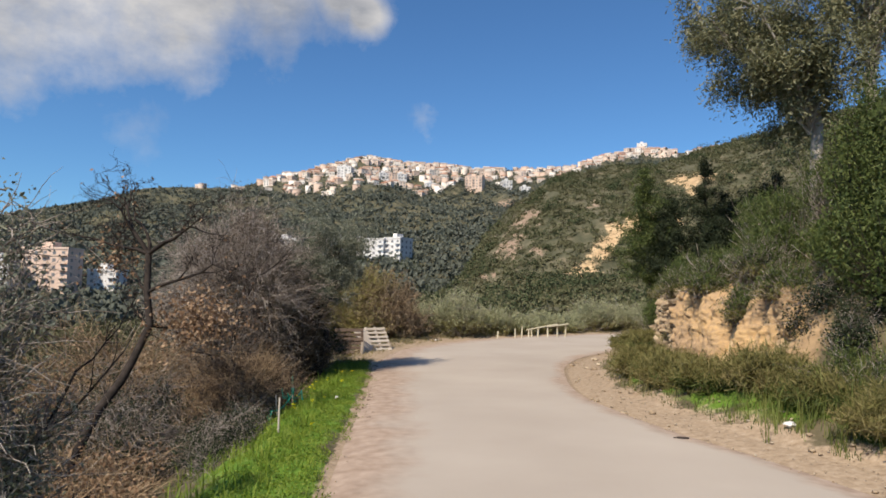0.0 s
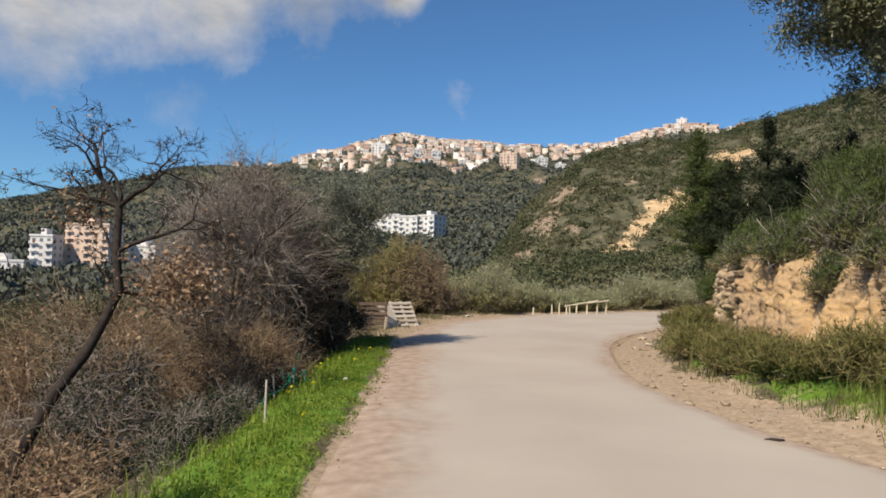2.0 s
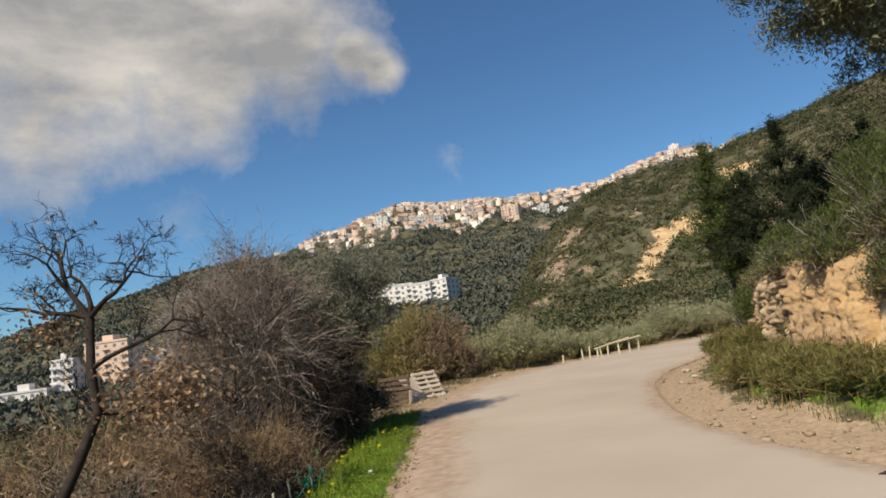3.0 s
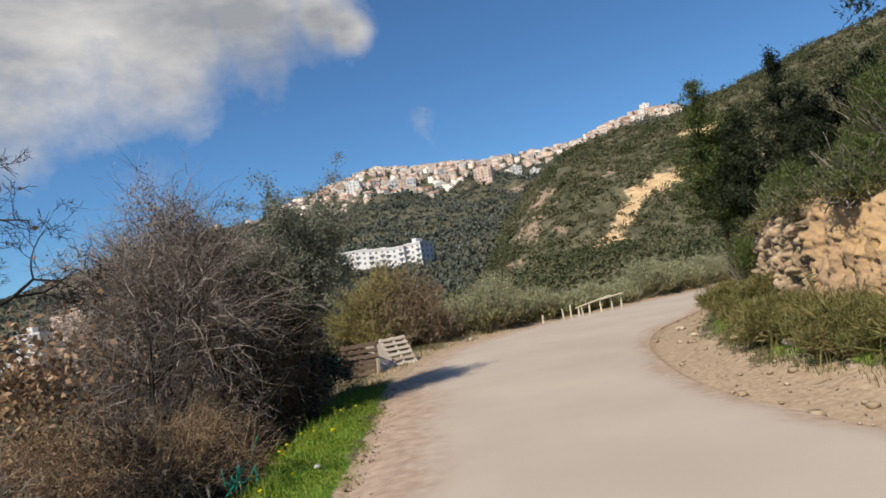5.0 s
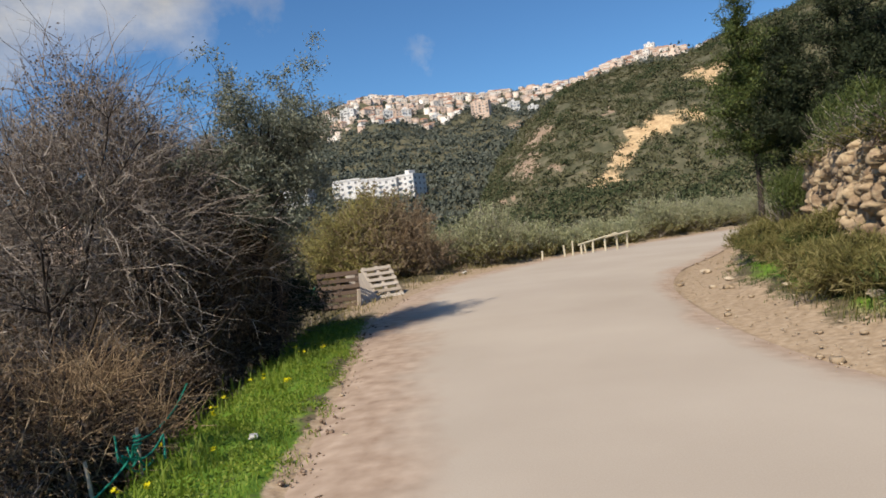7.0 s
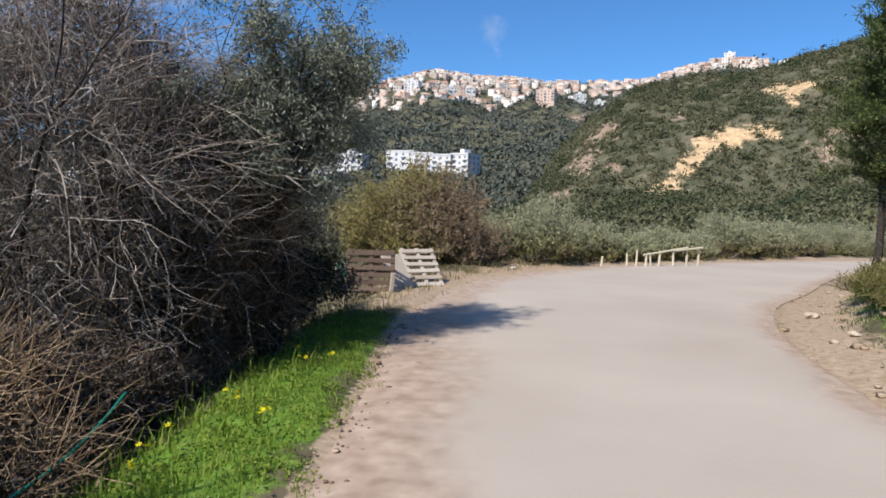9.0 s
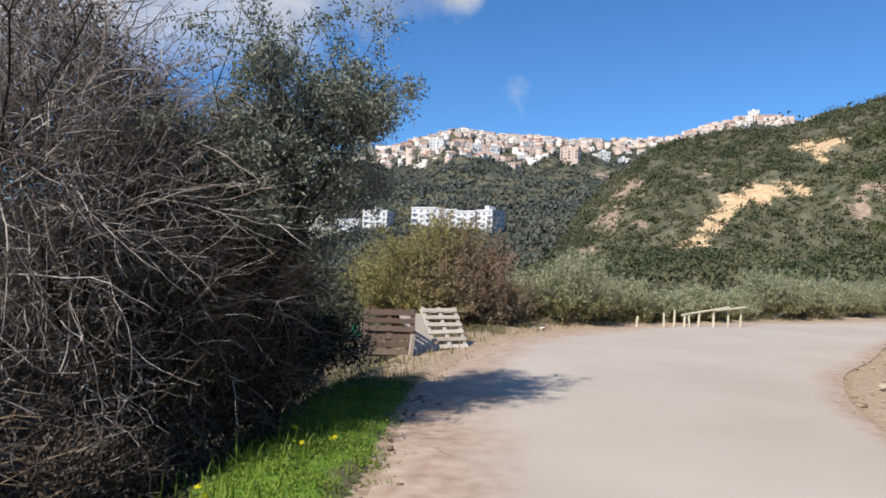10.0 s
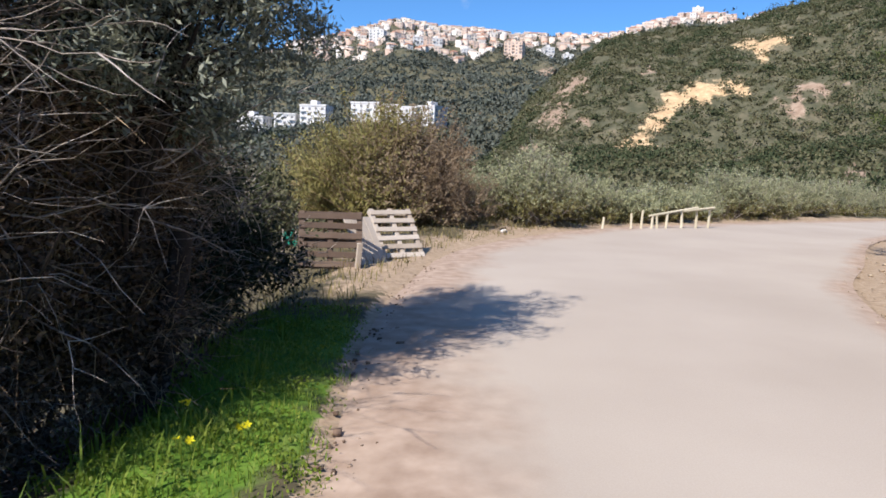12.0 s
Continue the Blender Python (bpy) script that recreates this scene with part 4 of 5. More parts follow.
def thicket(name, x, y, rx, ry, z0, z1, n, mat, label, seed, length=(0.5, 1.5), radius=(0.003, 0.010), leaf_mat=None, n_leaf=0, leaf=(0.05, 0.02), upness=0.5, category="bush", stems=14, wander=0.24, power=0.5, arches=0):
    """A leafless tangle: stems from the ground and thousands of thin curved twigs that reach out and up."""
    r = np.random.default_rng(seed)
    ob = anchor(name, x, y, z0, label, category)
    h = z1 - z0
    nb = max(30, n // 34)
    bd = r.normal(size=(nb, 3))
    bd /= np.linalg.norm(bd, axis=1, keepdims=True)
    bq = bd * (r.uniform(0.1, 1, nb) ** power)[:, None] * 0.84
    own = r.integers(0, nb, n)
    q = bq[own] + r.normal(size=(n, 3)) * np.array([0.085, 0.085, 0.07])
    d = q / (np.linalg.norm(q, axis=1, keepdims=True) + 1e-9)
    lob = 1 + 0.16 * np.sin(3.1 * np.arctan2(d[:, 1], d[:, 0]) + seed) * np.cos(2.3 * d[:, 2] + seed) + 0.10 * np.sin(7 * d[:, 0] + 5 * d[:, 2] + seed)
    q *= lob[:, None]
    p = q * np.array([rx, ry, h * 0.5]) + np.array([0, 0, h * 0.5])
    out = q * np.array([1, 1, 0.6]) * 0.9 + (r.normal(size=(nb, 3)) * 0.35)[own] + r.normal(size=(n, 3)) * 0.8 + np.array([0, 0, upness])
    a, b, ra, rb = twigs(p, out, r.uniform(*length, n), r.uniform(*radius, n), 5, wander, 0.03, r)
    ok = (a[:, 2] > -0.3)
    v, f = tubes(a[ok], b[ok], ra[ok], rb[ok])
    tagged(child("twig_tangle", mesh_np("twig_tangle", v, f, [mat]), ob), kind="stuff")
    limbs = []
    for _ in range(stems):
        t = r.uniform(0, 2 * np.pi)
        limbs.append(((0.25 * rx * np.cos(t), 0.25 * ry * np.sin(t), -0.1), (np.cos(t) * r.uniform(0.05, 0.35), np.sin(t) * r.uniform(0.05, 0.35), 1.0), h * r.uniform(0.45, 0.7) * (0.5 if stems == 1 else 1.0), r.uniform(0.02, 0.045)))
    a, b, ra, rb, tips = branch_tree(None, limbs, 3, r, 0.16, 0.05, (0.3, 0.45), (3, 4), 0.6)
    v, f = tubes(a, b, ra, rb, 4)
    tagged(child("stem_clump", mesh_np("stem_clump", v, f, [M_BARK]), ob), kind="stuff")
    if arches:
        t = r.uniform(0, 2 * np.pi, arches)
        e = r.uniform(0.0, 1.3, arches)
        d = np.stack([np.cos(t) * np.cos(e), np.sin(t) * np.cos(e), np.sin(e)], 1)
        p0 = d * np.array([rx, ry, h * 0.5]) * r.uniform(0.35, 0.75, (arches, 1)) + np.array([0, 0, h * 0.45])
        A, B, ra, rb = twigs(p0, d + r.normal(size=(arches, 3)) * 0.4 + np.array([0, 0, 0.3]), r.uniform(0.6, 1.5, arches), r.uniform(0.004, 0.0095, arches), 7, 0.19, 0.07, r)
        bits = [tubes(A, B, ra, rb, 4)]
        i = r.integers(arches, len(A), arches * 5)
        SA, SB, sa, sb = twigs(B[i], (B[i] - A[i]) * 6 + r.normal(size=(len(i), 3)) * 0.6, r.uniform(0.15, 0.5, len(i)), r.uniform(0.003, 0.005, len(i)), 4, 0.15, 0.03, r)
        bits.append(tubes(SA, SB, sa, sb))
        v, f = join(bits)
        tagged(child("arching_branchwork", mesh_np("arching_branchwork", v, f, [M_PALETWIG]), ob), kind="stuff")
    if n_leaf:
        i = r.integers(0, n, n_leaf)
        i = i[(own[i] % 3 > 0)]
        n_leaf = len(i)
        v, f = leaves(p[i] + r.normal(size=(n_leaf, 3)) * 0.12, leaf[0], leaf[1], 0, 0.2, r)
        child("foliage", mesh_np("foliage", v, f, [leaf_mat]), ob)
    return ob


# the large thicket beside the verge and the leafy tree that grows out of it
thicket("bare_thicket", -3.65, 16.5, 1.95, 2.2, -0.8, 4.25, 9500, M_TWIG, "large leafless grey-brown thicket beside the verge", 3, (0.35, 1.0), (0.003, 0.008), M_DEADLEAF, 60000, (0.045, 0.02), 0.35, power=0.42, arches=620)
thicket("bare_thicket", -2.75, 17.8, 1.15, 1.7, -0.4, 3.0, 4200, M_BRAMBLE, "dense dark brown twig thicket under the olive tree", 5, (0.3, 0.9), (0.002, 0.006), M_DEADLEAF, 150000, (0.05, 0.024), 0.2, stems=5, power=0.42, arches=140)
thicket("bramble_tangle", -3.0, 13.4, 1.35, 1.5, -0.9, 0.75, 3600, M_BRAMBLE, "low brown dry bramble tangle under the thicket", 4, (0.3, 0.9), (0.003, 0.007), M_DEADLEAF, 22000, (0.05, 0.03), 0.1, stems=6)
thicket("bramble_tangle", -5.6, 14.4, 2.2, 2.6, -2.4, 1.5, 3600, M_BRAMBLE, "brown dry bramble tangle on the slope", 6, (0.4, 1.1), (0.003, 0.008), M_DRYLEAF, 7000, (0.07, 0.042), 0.3, stems=8)
thicket("bramble_tangle", -4.2, 8.4, 1.6, 2.6, -1.9, 0.15, 2800, M_BRAMBLE, "brown leafy bramble tangle on the slope", 7, (0.35, 0.9), (0.003, 0.008), M_DRYLEAF, 9000, (0.065, 0.04), 0.3, stems=8)
thicket("bramble_tangle", -7.4, 11.4, 2.2, 3.0, -3.4, 1.0, 2600, M_BRAMBLE, "tall brown dry bramble on the lower slope", 8, (0.5, 1.2), (0.003, 0.008), M_DRYLEAF, 9000, (0.075, 0.048), 0.3, stems=8)
thicket("bramble_tangle", -9.4, 16.5, 2.6, 3.4, -4.5, 1.5, 2200, M_BRAMBLE, "tall brown leafy thicket on the lower slope", 9, (0.5, 1.2), (0.004, 0.009), M_DRYLEAF, 6000, (0.08, 0.05), 0.3, stems=8)
thicket("bramble_tangle", -5.6, 6.2, 1.6, 2.0, -3.0, 0.1, 2200, M_BRAMBLE, "brown leafy bramble below the verge", 10, (0.35, 0.9), (0.003, 0.008), M_DRYLEAF, 6000, (0.065, 0.04), 0.3, stems=8)
thicket("dark_bush", -4.4, 11.6, 1.3, 1.6, -1.6, 0.9, 1500, M_TWIG, "dark olive-leaved bush among the brambles", 11, (0.3, 0.8), (0.003, 0.008), M_DARKLEAF, 14000, (0.05, 0.022), 0.3, stems=1)
thicket("dark_bush", -2.5, 10.6, 0.7, 2.2, -0.8, 0.25, 1500, M_TWIG, "dark weedy bush along the back of the verge", 12, (0.2, 0.5), (0.002, 0.006), M_DARKLEAF, 16000, (0.05, 0.022), 0.3, stems=1)
thicket("dark_bush", -2.45, 19.9, 1.1, 1.6, -0.5, 1.9, 1500, M_TWIG, "dark evergreen bush in the shade behind the thicket", 13, (0.3, 0.7), (0.003, 0.007), M_DARKLEAF, 42000, (0.06, 0.028), 0.2, stems=3)
thicket("tall_grey_bush", -3.15, 5.2, 0.62, 0.9, -1.1, 2.7, 1600, M_TWIG, "tall grey-green bush with pale bare twigs", 14, (0.3, 0.8), (0.003, 0.009), M_OLIVE, 16000, (0.05, 0.022), 0.4, stems=8)


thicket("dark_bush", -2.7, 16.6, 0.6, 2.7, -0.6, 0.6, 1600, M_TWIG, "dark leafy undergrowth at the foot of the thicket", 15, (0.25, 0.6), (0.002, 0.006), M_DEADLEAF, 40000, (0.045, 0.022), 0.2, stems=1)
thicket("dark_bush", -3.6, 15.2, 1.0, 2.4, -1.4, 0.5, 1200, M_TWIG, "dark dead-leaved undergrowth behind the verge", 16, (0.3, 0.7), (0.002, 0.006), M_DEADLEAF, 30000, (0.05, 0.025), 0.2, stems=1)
thicket("dark_bush", 8.05, 11.1, 0.95, 1.2, 0.5, 2.5, 900, M_TWIG, "dark evergreen bush in front of the rock cut", 17, (0.25, 0.6), (0.003, 0.007), M_DARKLEAF, 22000, (0.06, 0.028), 0.3, stems=1)
thicket("dark_bush", 7.2, 9.6, 0.8, 1.0, 0.2, 1.3, 700, M_TWIG, "dark low bush at the foot of the bank", 18, (0.2, 0.5), (0.003, 0.006), M_GREENLEAF, 14000, (0.07, 0.022), 0.6, stems=1)


def leafy_tree(name, x, y, zb, trunk, crown, n_leaf, leaf, mat, bark, label, seed, droop=0.0, levels=4, lobes=18, limb_r=0.07, category="tree", clump=0.13):
    """A tree: tapered trunk and limbs that end in uneven lobes of small leaves."""
    r = np.random.default_rng(seed)
    ob = anchor(name, x, y, zb, label, category)
    cx, cy, cz, crx, cry, crz = crown
    th, tr = trunk
    limbs, cs = [], []
    for _ in range(lobes):
        d = r.normal(size=3)
        d /= np.linalg.norm(d)
        d[2] = max(d[2], -0.35)
        c = np.array([cx, cy, cz]) + d * r.uniform(0.45, 0.95) * np.array([crx, cry, crz])
        s = np.array([0, 0, th * r.uniform(0.7, 1.0)])
        limbs.append((s, c - s, np.linalg.norm(c - s), limb_r))
        cs.append(c)
    a, b, ra, rb, tips = branch_tree(None, limbs, levels - 1, r, 0.10, 0.0, (0.25, 0.42), (3, 5), 0.9)
    ta = np.array([[0.02 * k * th, 0, th * k / 6 - 0.3] for k in range(7)]) + np.cumsum(r.normal(size=(7, 3)) * 0.02 * th * np.array([1, 1, 0]), 0)
    v, f = pipe(ta, tr * np.linspace(1.2, 0.75, 7), 10)
    child("trunk", mesh_np("trunk", v, f, [bark], True), ob)
    v, f = tubes(a, b, ra, rb, 5)
    tagged(child("branchwork", mesh_np("branchwork", v, f, [bark]), ob), kind="stuff")
    t = tips[r.integers(0, len(tips), n_leaf)]
    sc = clump * (crx + cry) / 2
    p = t + np.clip(r.normal(size=(n_leaf, 3)), -1.5, 1.5) * sc * np.array([1, 1, 0.9]) * r.uniform(0.3, 1.2, (n_leaf, 1))
    if droop:
        p[:, 2] -= np.abs(r.normal(size=n_leaf)) * droop
    v, f = leaves(p, leaf[0], leaf[1], droop * 1.2, 0.0, r)
    child("foliage", mesh_np("foliage", v, f, [mat]), ob)
    return ob


leafy_tree("olive_tree", -2.0, 17.6, ground_z(-2.0, 17.6), (1.6, 0.10), (0.1, 0.2, 3.45, 0.85, 1.15, 0.62), 62000, (0.06, 0.018), M_OLIVE, M_BARK, "grey-green wild olive tree overhanging the road edge", 21, lobes=34, limb_r=0.022, clump=0.11)


def dead_tree():
    """The crooked bare tree on the slope, leaning to the road, with a few brown leaves."""
    r = np.random.default_rng(31)
    ob = anchor("dead_tree", -4.9, 10.3, ground_z(-4.9, 10.3), "crooked dark leafless tree with a few brown leaves", "tree")
    o = np.array([-4.9, 10.3, ground_z(-4.9, 10.3)])
    line = np.array([(-4.95, 10.25, o[2] - 0.3), (-4.75, 10.4, -0.6), (-4.5, 10.7, 0.15), (-4.22, 10.85, 0.62), (-4.1, 10.97, 0.95), (-3.93, 11.13, 1.48), (-4.05, 11.25, 2.0), (-4.12, 11.43, 2.65)]) - o
    rad = np.linspace(0.078, 0.052, len(line))
    v, f = pipe(line, rad, 10)
    child("trunk", mesh_np("trunk", v, f, [M_BARK], True), ob)
    top, joint, fork = line[-1], line[5], line[6]
    limbs = [(top, (-0.55, 0.1, 0.75), 1.25, 0.05), (top, (0.35, 0.0, 0.95), 1.1, 0.05), (top, (-0.9, -0.2, 0.35), 1.1, 0.035), (top, (0.1, 0.3, 1.0), 0.95, 0.04),
             (fork, (0.8, 0.1, 0.8), 1.15, 0.035), (joint, (1.0, 0.15, 0.05), 0.8, 0.03), (fork, (-0.7, 0.2, 0.5), 0.9, 0.025), (joint, (-0.5, 0.3, 0.25), 0.6, 0.02)]
    a, b, ra, rb, tips = branch_tree(None, limbs, 5, r, 0.24, 0.03, (0.40, 0.62), (4, 5), 0.66)
    v, f = tubes(a, b, ra, rb, 4)
    tagged(child("branchwork", mesh_np("branchwork", v, f, [M_BARK]), ob), kind="stuff")
    near = np.concatenate([joint + np.array([0.75, 0.1, 0.1]) + r.normal(size=(1500, 3)) * np.array([0.36, 0.32, 0.26]), top + np.array([-0.55, 0, -0.1]) + r.normal(size=(260, 3)) * np.array([0.24, 0.2, 0.2]), tips[r.integers(0, len(tips), 120)]])
    v, f = leaves(near, 0.075, 0.045, 0.2, 0, r)
    child("foliage", mesh_np("foliage", v, f, [M_DRYLEAF]), ob, "dry brown leaves")
    return ob


dead_tree()
leafy_tree("eucalyptus_tree", 13.0, 19.3, ground_z(13.0, 19.3), (4.8, 0.20), (-1.0, 0, 6.5, 2.7, 2.6, 3.4), 46000, (0.17, 0.042), M_EUC, M_PALEBARK, "tall eucalyptus tree with drooping leaves on the bank", 41, droop=0.4, lobes=22, limb_r=0.06, clump=0.095)
leafy_tree("eucalyptus_tree", 15.4, 19.8, ground_z(15.4, 19.8), (7.4, 0.20), (0.4, 0, 8.4, 2.4, 2.6, 3.0), 20000, (0.17, 0.042), M_EUC, M_PALEBARK, "tall pale-trunked eucalyptus tree on the bank", 42, droop=0.4, lobes=18, limb_r=0.06, clump=0.095)


def conifer(x, y, z_top, rad, seed, label, mat, low=0.06):
    """A ragged dark conifer: a leader and drooping, uneven boughs set with short needles."""
    r = np.random.default_rng(seed)
    zb = ground_z(x, y)
    h = z_top - zb
    ob = anchor("conifer_tree", x, y, zb, label, "tree", "dark conifers on the bank")
    n = 9
    t = np.linspace(0, 1, n)
    line = np.stack([0.06 * h * waves(t * 3, t * 0, 3, seed), 0.06 * h * waves(t * 3, t * 0, 3, seed + 1), t * h], 1)
    line[0, 2] = -0.3
    rr = np.interp(t, [0, 1], [0.10, 0.015])
    v, f = pipe(line, rr, 8)
    child("trunk", mesh_np("trunk", v, f, [M_BARK], True), ob)
    k = 95
    tt = r.uniform(low, 0.99, k)
    s = np.stack([np.interp(tt, t, line[:, c]) for c in range(3)], 1)
    a = r.uniform(0, 2 * np.pi, k)
    ln = rad * np.interp(tt, [0, 0.3, 0.7, 1], [0.65, 1.0, 0.6, 0.10]) * r.uniform(0.45, 1.25, k)
    d = np.stack([np.cos(a), np.sin(a), r.uniform(-0.1, 0.75, k)], 1)
    A, B, ra, rb = twigs(s, d, ln, np.full(k, 0.02), 6, 0.16, -0.02, r)
    v, f = tubes(A, B, ra, rb, 3)
    tagged(child("branchwork", mesh_np("branchwork", v, f, [M_BARK]), ob), kind="stuff")
    w = np.tile(ln, 6)
    i = r.choice(len(A), 24000, p=w / w.sum())
    p = A[i] + (B[i] - A[i]) * r.uniform(0, 1, (len(i), 1)) + r.normal(size=(len(i), 3)) * 0.085
    v, f = leaves(p, 0.13, 0.028, 0, 0.5, r)
    child("foliage", mesh_np("foliage", v, f, [mat]), ob)


conifer(10.1, 25.2, 7.3, 2.0, 51, "dark green ragged conifer at the corner of the bank", M_GREENLEAF, 0.33)
conifer(11.6, 23.7, 7.4, 1.7, 52, "dark pointed conifer on the bank", M_DARKLEAF)
conifer(12.9, 24.6, 6.2, 2.0, 53, "dark ragged conifer on the bank", M_DARKLEAF)
conifer(10.9, 24.5, 6.1, 1.6, 54, "dark ragged conifer on the bank", M_DARKLEAF, 0.3)
conifer(14.2, 23.4, 6.8, 2.0, 55, "dark ragged conifer on the bank", M_DARKLEAF)
conifer(11.6, 22.6, 5.0, 1.4, 56, "low dark conifer on the bank", M_DARKLEAF)
for i, (x, y, rx, h) in enumerate(((9.5, 12.3, 1.45, 3.3), (12.8, 15.6, 2.0, 3.2), (14.6, 18.6, 2.2, 2.8), (8.7, 10.6, 1.2, 2.2))):
    shrub("evergreen_bush", x, y, rx, rx, h, M_GREENLEAF, "dense dark green bush above the rock cut", "bush", "green bushes on the bank", 16000, (0.10, 0.03), 200, M_BARK, 61 + i, lumps=12)
for i, (x, y, rx, h) in enumerate(((8.9, 19.0, 0.9, 1.2), (8.7, 16.4, 0.9, 0.9), (9.6, 20.8, 1.2, 1.5), (11.8, 20.0, 1.4, 2.2), (9.2, 22.4, 1.2, 1.4), (10.4, 17.6, 1.3, 2.0), (8.9, 14.2, 0.9, 1.1), (9.9, 15.6, 1.2, 1.8), (12.4, 18.0, 1.5, 2.3), (8.8, 12.4, 0.9, 1.2), (14.5, 21.0, 1.6, 2.4), (13.4, 27.6, 1.7, 2.0), (16.0, 26.0, 1.8, 2.4))):
    shrub("green_shrub", x, y, rx, rx, h, M_GREENLEAF, "green broom-like shrub on top of the bank", "shrub", "shrubs on top of the bank", 6000, (0.12, 0.018), 200, M_TWIG, 71 + i, up=1.2)
for i, (x, y, rx, h) in enumerate(((6.5, 12.4, 0.95, 0.8), (6.2, 13.6, 0.8, 0.7), (6.7, 14.4, 1.0, 0.8), (6.4, 15.6, 0.9, 0.75), (6.9, 16.4, 0.9, 0.6), (6.7, 17.4, 0.9, 0.5), (7.1, 18.3, 0.9, 0.5), (7.2, 19.6, 0.95, 0.5), (7.6, 20.9, 1.0, 0.6), (8.2, 22.0, 1.1, 0.8), (9.2, 23.3, 1.1, 1.1), (6.8, 11.0, 0.9, 0.85), (7.0, 9.6, 0.9, 0.9), (7.0, 8.0, 1.0, 1.0), (11.9, 26.4, 1.3, 1.2))):
    dome_bush("bank_shrub", x - 0.3 + 0.75 * float(step(16.0, 18.5, y)), y, rx, rx, h * (0.62 + 0.25 * math.sin(i * 2.4)), [(M_BANKLEAF, -2, 2)], "olive-brown grassy shrub at the foot of the bank", 200, 11000, (0.17, 0.013), M_BANKLEAF, 91 + i, "shrubs at the foot of the bank", skirt=(M_GREENLEAF, M_DRYGRASS)[i % 2])

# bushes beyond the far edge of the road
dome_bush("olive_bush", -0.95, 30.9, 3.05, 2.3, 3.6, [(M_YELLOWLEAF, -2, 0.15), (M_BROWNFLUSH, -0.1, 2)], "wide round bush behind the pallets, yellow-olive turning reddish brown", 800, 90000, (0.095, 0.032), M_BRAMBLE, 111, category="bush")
for i, (x, y, rx, h) in enumerate(((3.3, 32.6, 1.75, 2.5), (5.3, 34.1, 1.3, 1.6), (6.9, 35.2, 1.2, 1.15), (8.5, 36.4, 1.3, 1.35), (10.2, 38.0, 1.4, 1.1), (12.4, 39.8, 1.8, 2.2), (14.6, 41.6, 2.0, 2.0), (17.5, 44.0, 2.2, 2.0), (20.5, 46.2, 2.4, 2.0), (24.0, 49.0, 2.4, 2.2), (4.3, 36.6, 1.8, 1.7), (1.4, 33.6, 1.5, 1.9))):
    dome_bush("grey_green_shrub", x, y, rx, rx, h, [(M_SAGE, -2, 2)], "grey-green shrub along the outer road edge", 360, 24000, (0.11, 0.03), M_TWIG, 121 + i, "shrubs along the outer road edge", skirt=M_BANKLEAF)
for i, (x, y, rx, h) in enumerate(((-4.5, 24.5, 1.8, 2.2), (-6.5, 28.0, 2.6, 3.4), (-3.6, 27.5, 1.5, 1.6), (-9.5, 33, 3.2, 4.4), (-6.0, 38.0, 3.0, 4.4), (-11, 25, 3.0, 4.0), (-1.5, 40, 3.0, 3.6))):
    shrub("valley_bush", x, y, rx, rx, h, M_SCRUB, "dark bush on the slope below the road", "bush", "bushes below the road", 7000, (0.14, 0.05), 300, M_TWIG, 141 + i)

# ---- pallets, board and rail ----


def pallet(name, w, h, mat, label, m, slats=6):
    """A pallet on its end: bearers, face slats and back slats, each a board of its own."""
    ob = new(name)
    ob.matrix_basis = m
    tagged(ob, label, "pallet", "pallets at the road edge")
    for k in range(3):
        bm = bmesh.new()
        x = (-w / 2 + 0.045) + k * (w - 0.09) / 2
        box(bm, x - 0.045, x + 0.045, 0.0, 0.085, 0, h, 0.006)
        part("bearer", bm, mat, ob)
    for k in range(slats):
        z = (k + 0.5) * h / slats
        bm = bmesh.new()
        box(bm, -w / 2, w / 2, -0.024, -0.001, z - 0.048, z + 0.048, 0.005)
        s = part("slat", bm, mat, ob)
        s.rotation_euler = (0, radians(0.8 * math.sin(k * 2.3)), 0)
    for z in (0.05, h / 2, h - 0.05):
        bm = bmesh.new()
        box(bm, -w / 2, w / 2, 0.086, 0.108, z - 0.05, z + 0.05, 0.005)
        part("back_slat", bm, mat, ob)
    return ob


pallet("pallet", 1.0, 0.92, M_DARKWOOD, "brown weathered pallet standing upright in the thicket's shade", pose(-1.45, 23.5, -0.02, -8, 0, 4), 6)
pallet("pallet", 0.88, 1.08, M_WOOD, "pale weathered pallet leaning askew at the road edge", pose(-0.28, 24.9, -0.02, -35, 0, 33), 6)


def board_panel():
    """Pale boards nailed side by side, leaning between the two pallets."""
    ob = anchor("board_panel", -0.9, 24.05, 0.0, "pale grey wooden board panel leaning between the pallets", "panel")
    for k in range(4):
        bm = bmesh.new()
        box(bm, 0.15 * k, 0.15 * k + 0.142, -0.012, 0.012, 0, 1.0 - 0.03 * k, 0.004)
        b = part("board", bm, M_WOOD, ob)
        b.matrix_basis = pose(-0.05, -0.35, 0.0, -33, 0, 48)
    bm = bmesh.new()
    box(bm, -0.04, 0.04, -0.04, 0.04, -0.1, 0.42, 0.006)
    part("stump_post", bm, M_WOOD, ob).matrix_basis = pose(-0.1, -0.62, 0, 3, 4, 20)
    return ob


board_panel()


def pole_mesh(bm, a, b, ra, rb, sides=8):
    a, b = Vector(a), Vector(b)
    m = Matrix.Translation((a + b) / 2) @ (b - a).to_track_quat("Z", "Y").to_matrix().to_4x4()
    bmesh.ops.create_cone(bm, cap_ends=True, segments=sides, radius1=ra, radius2=rb, depth=(b - a).length, matrix=m)


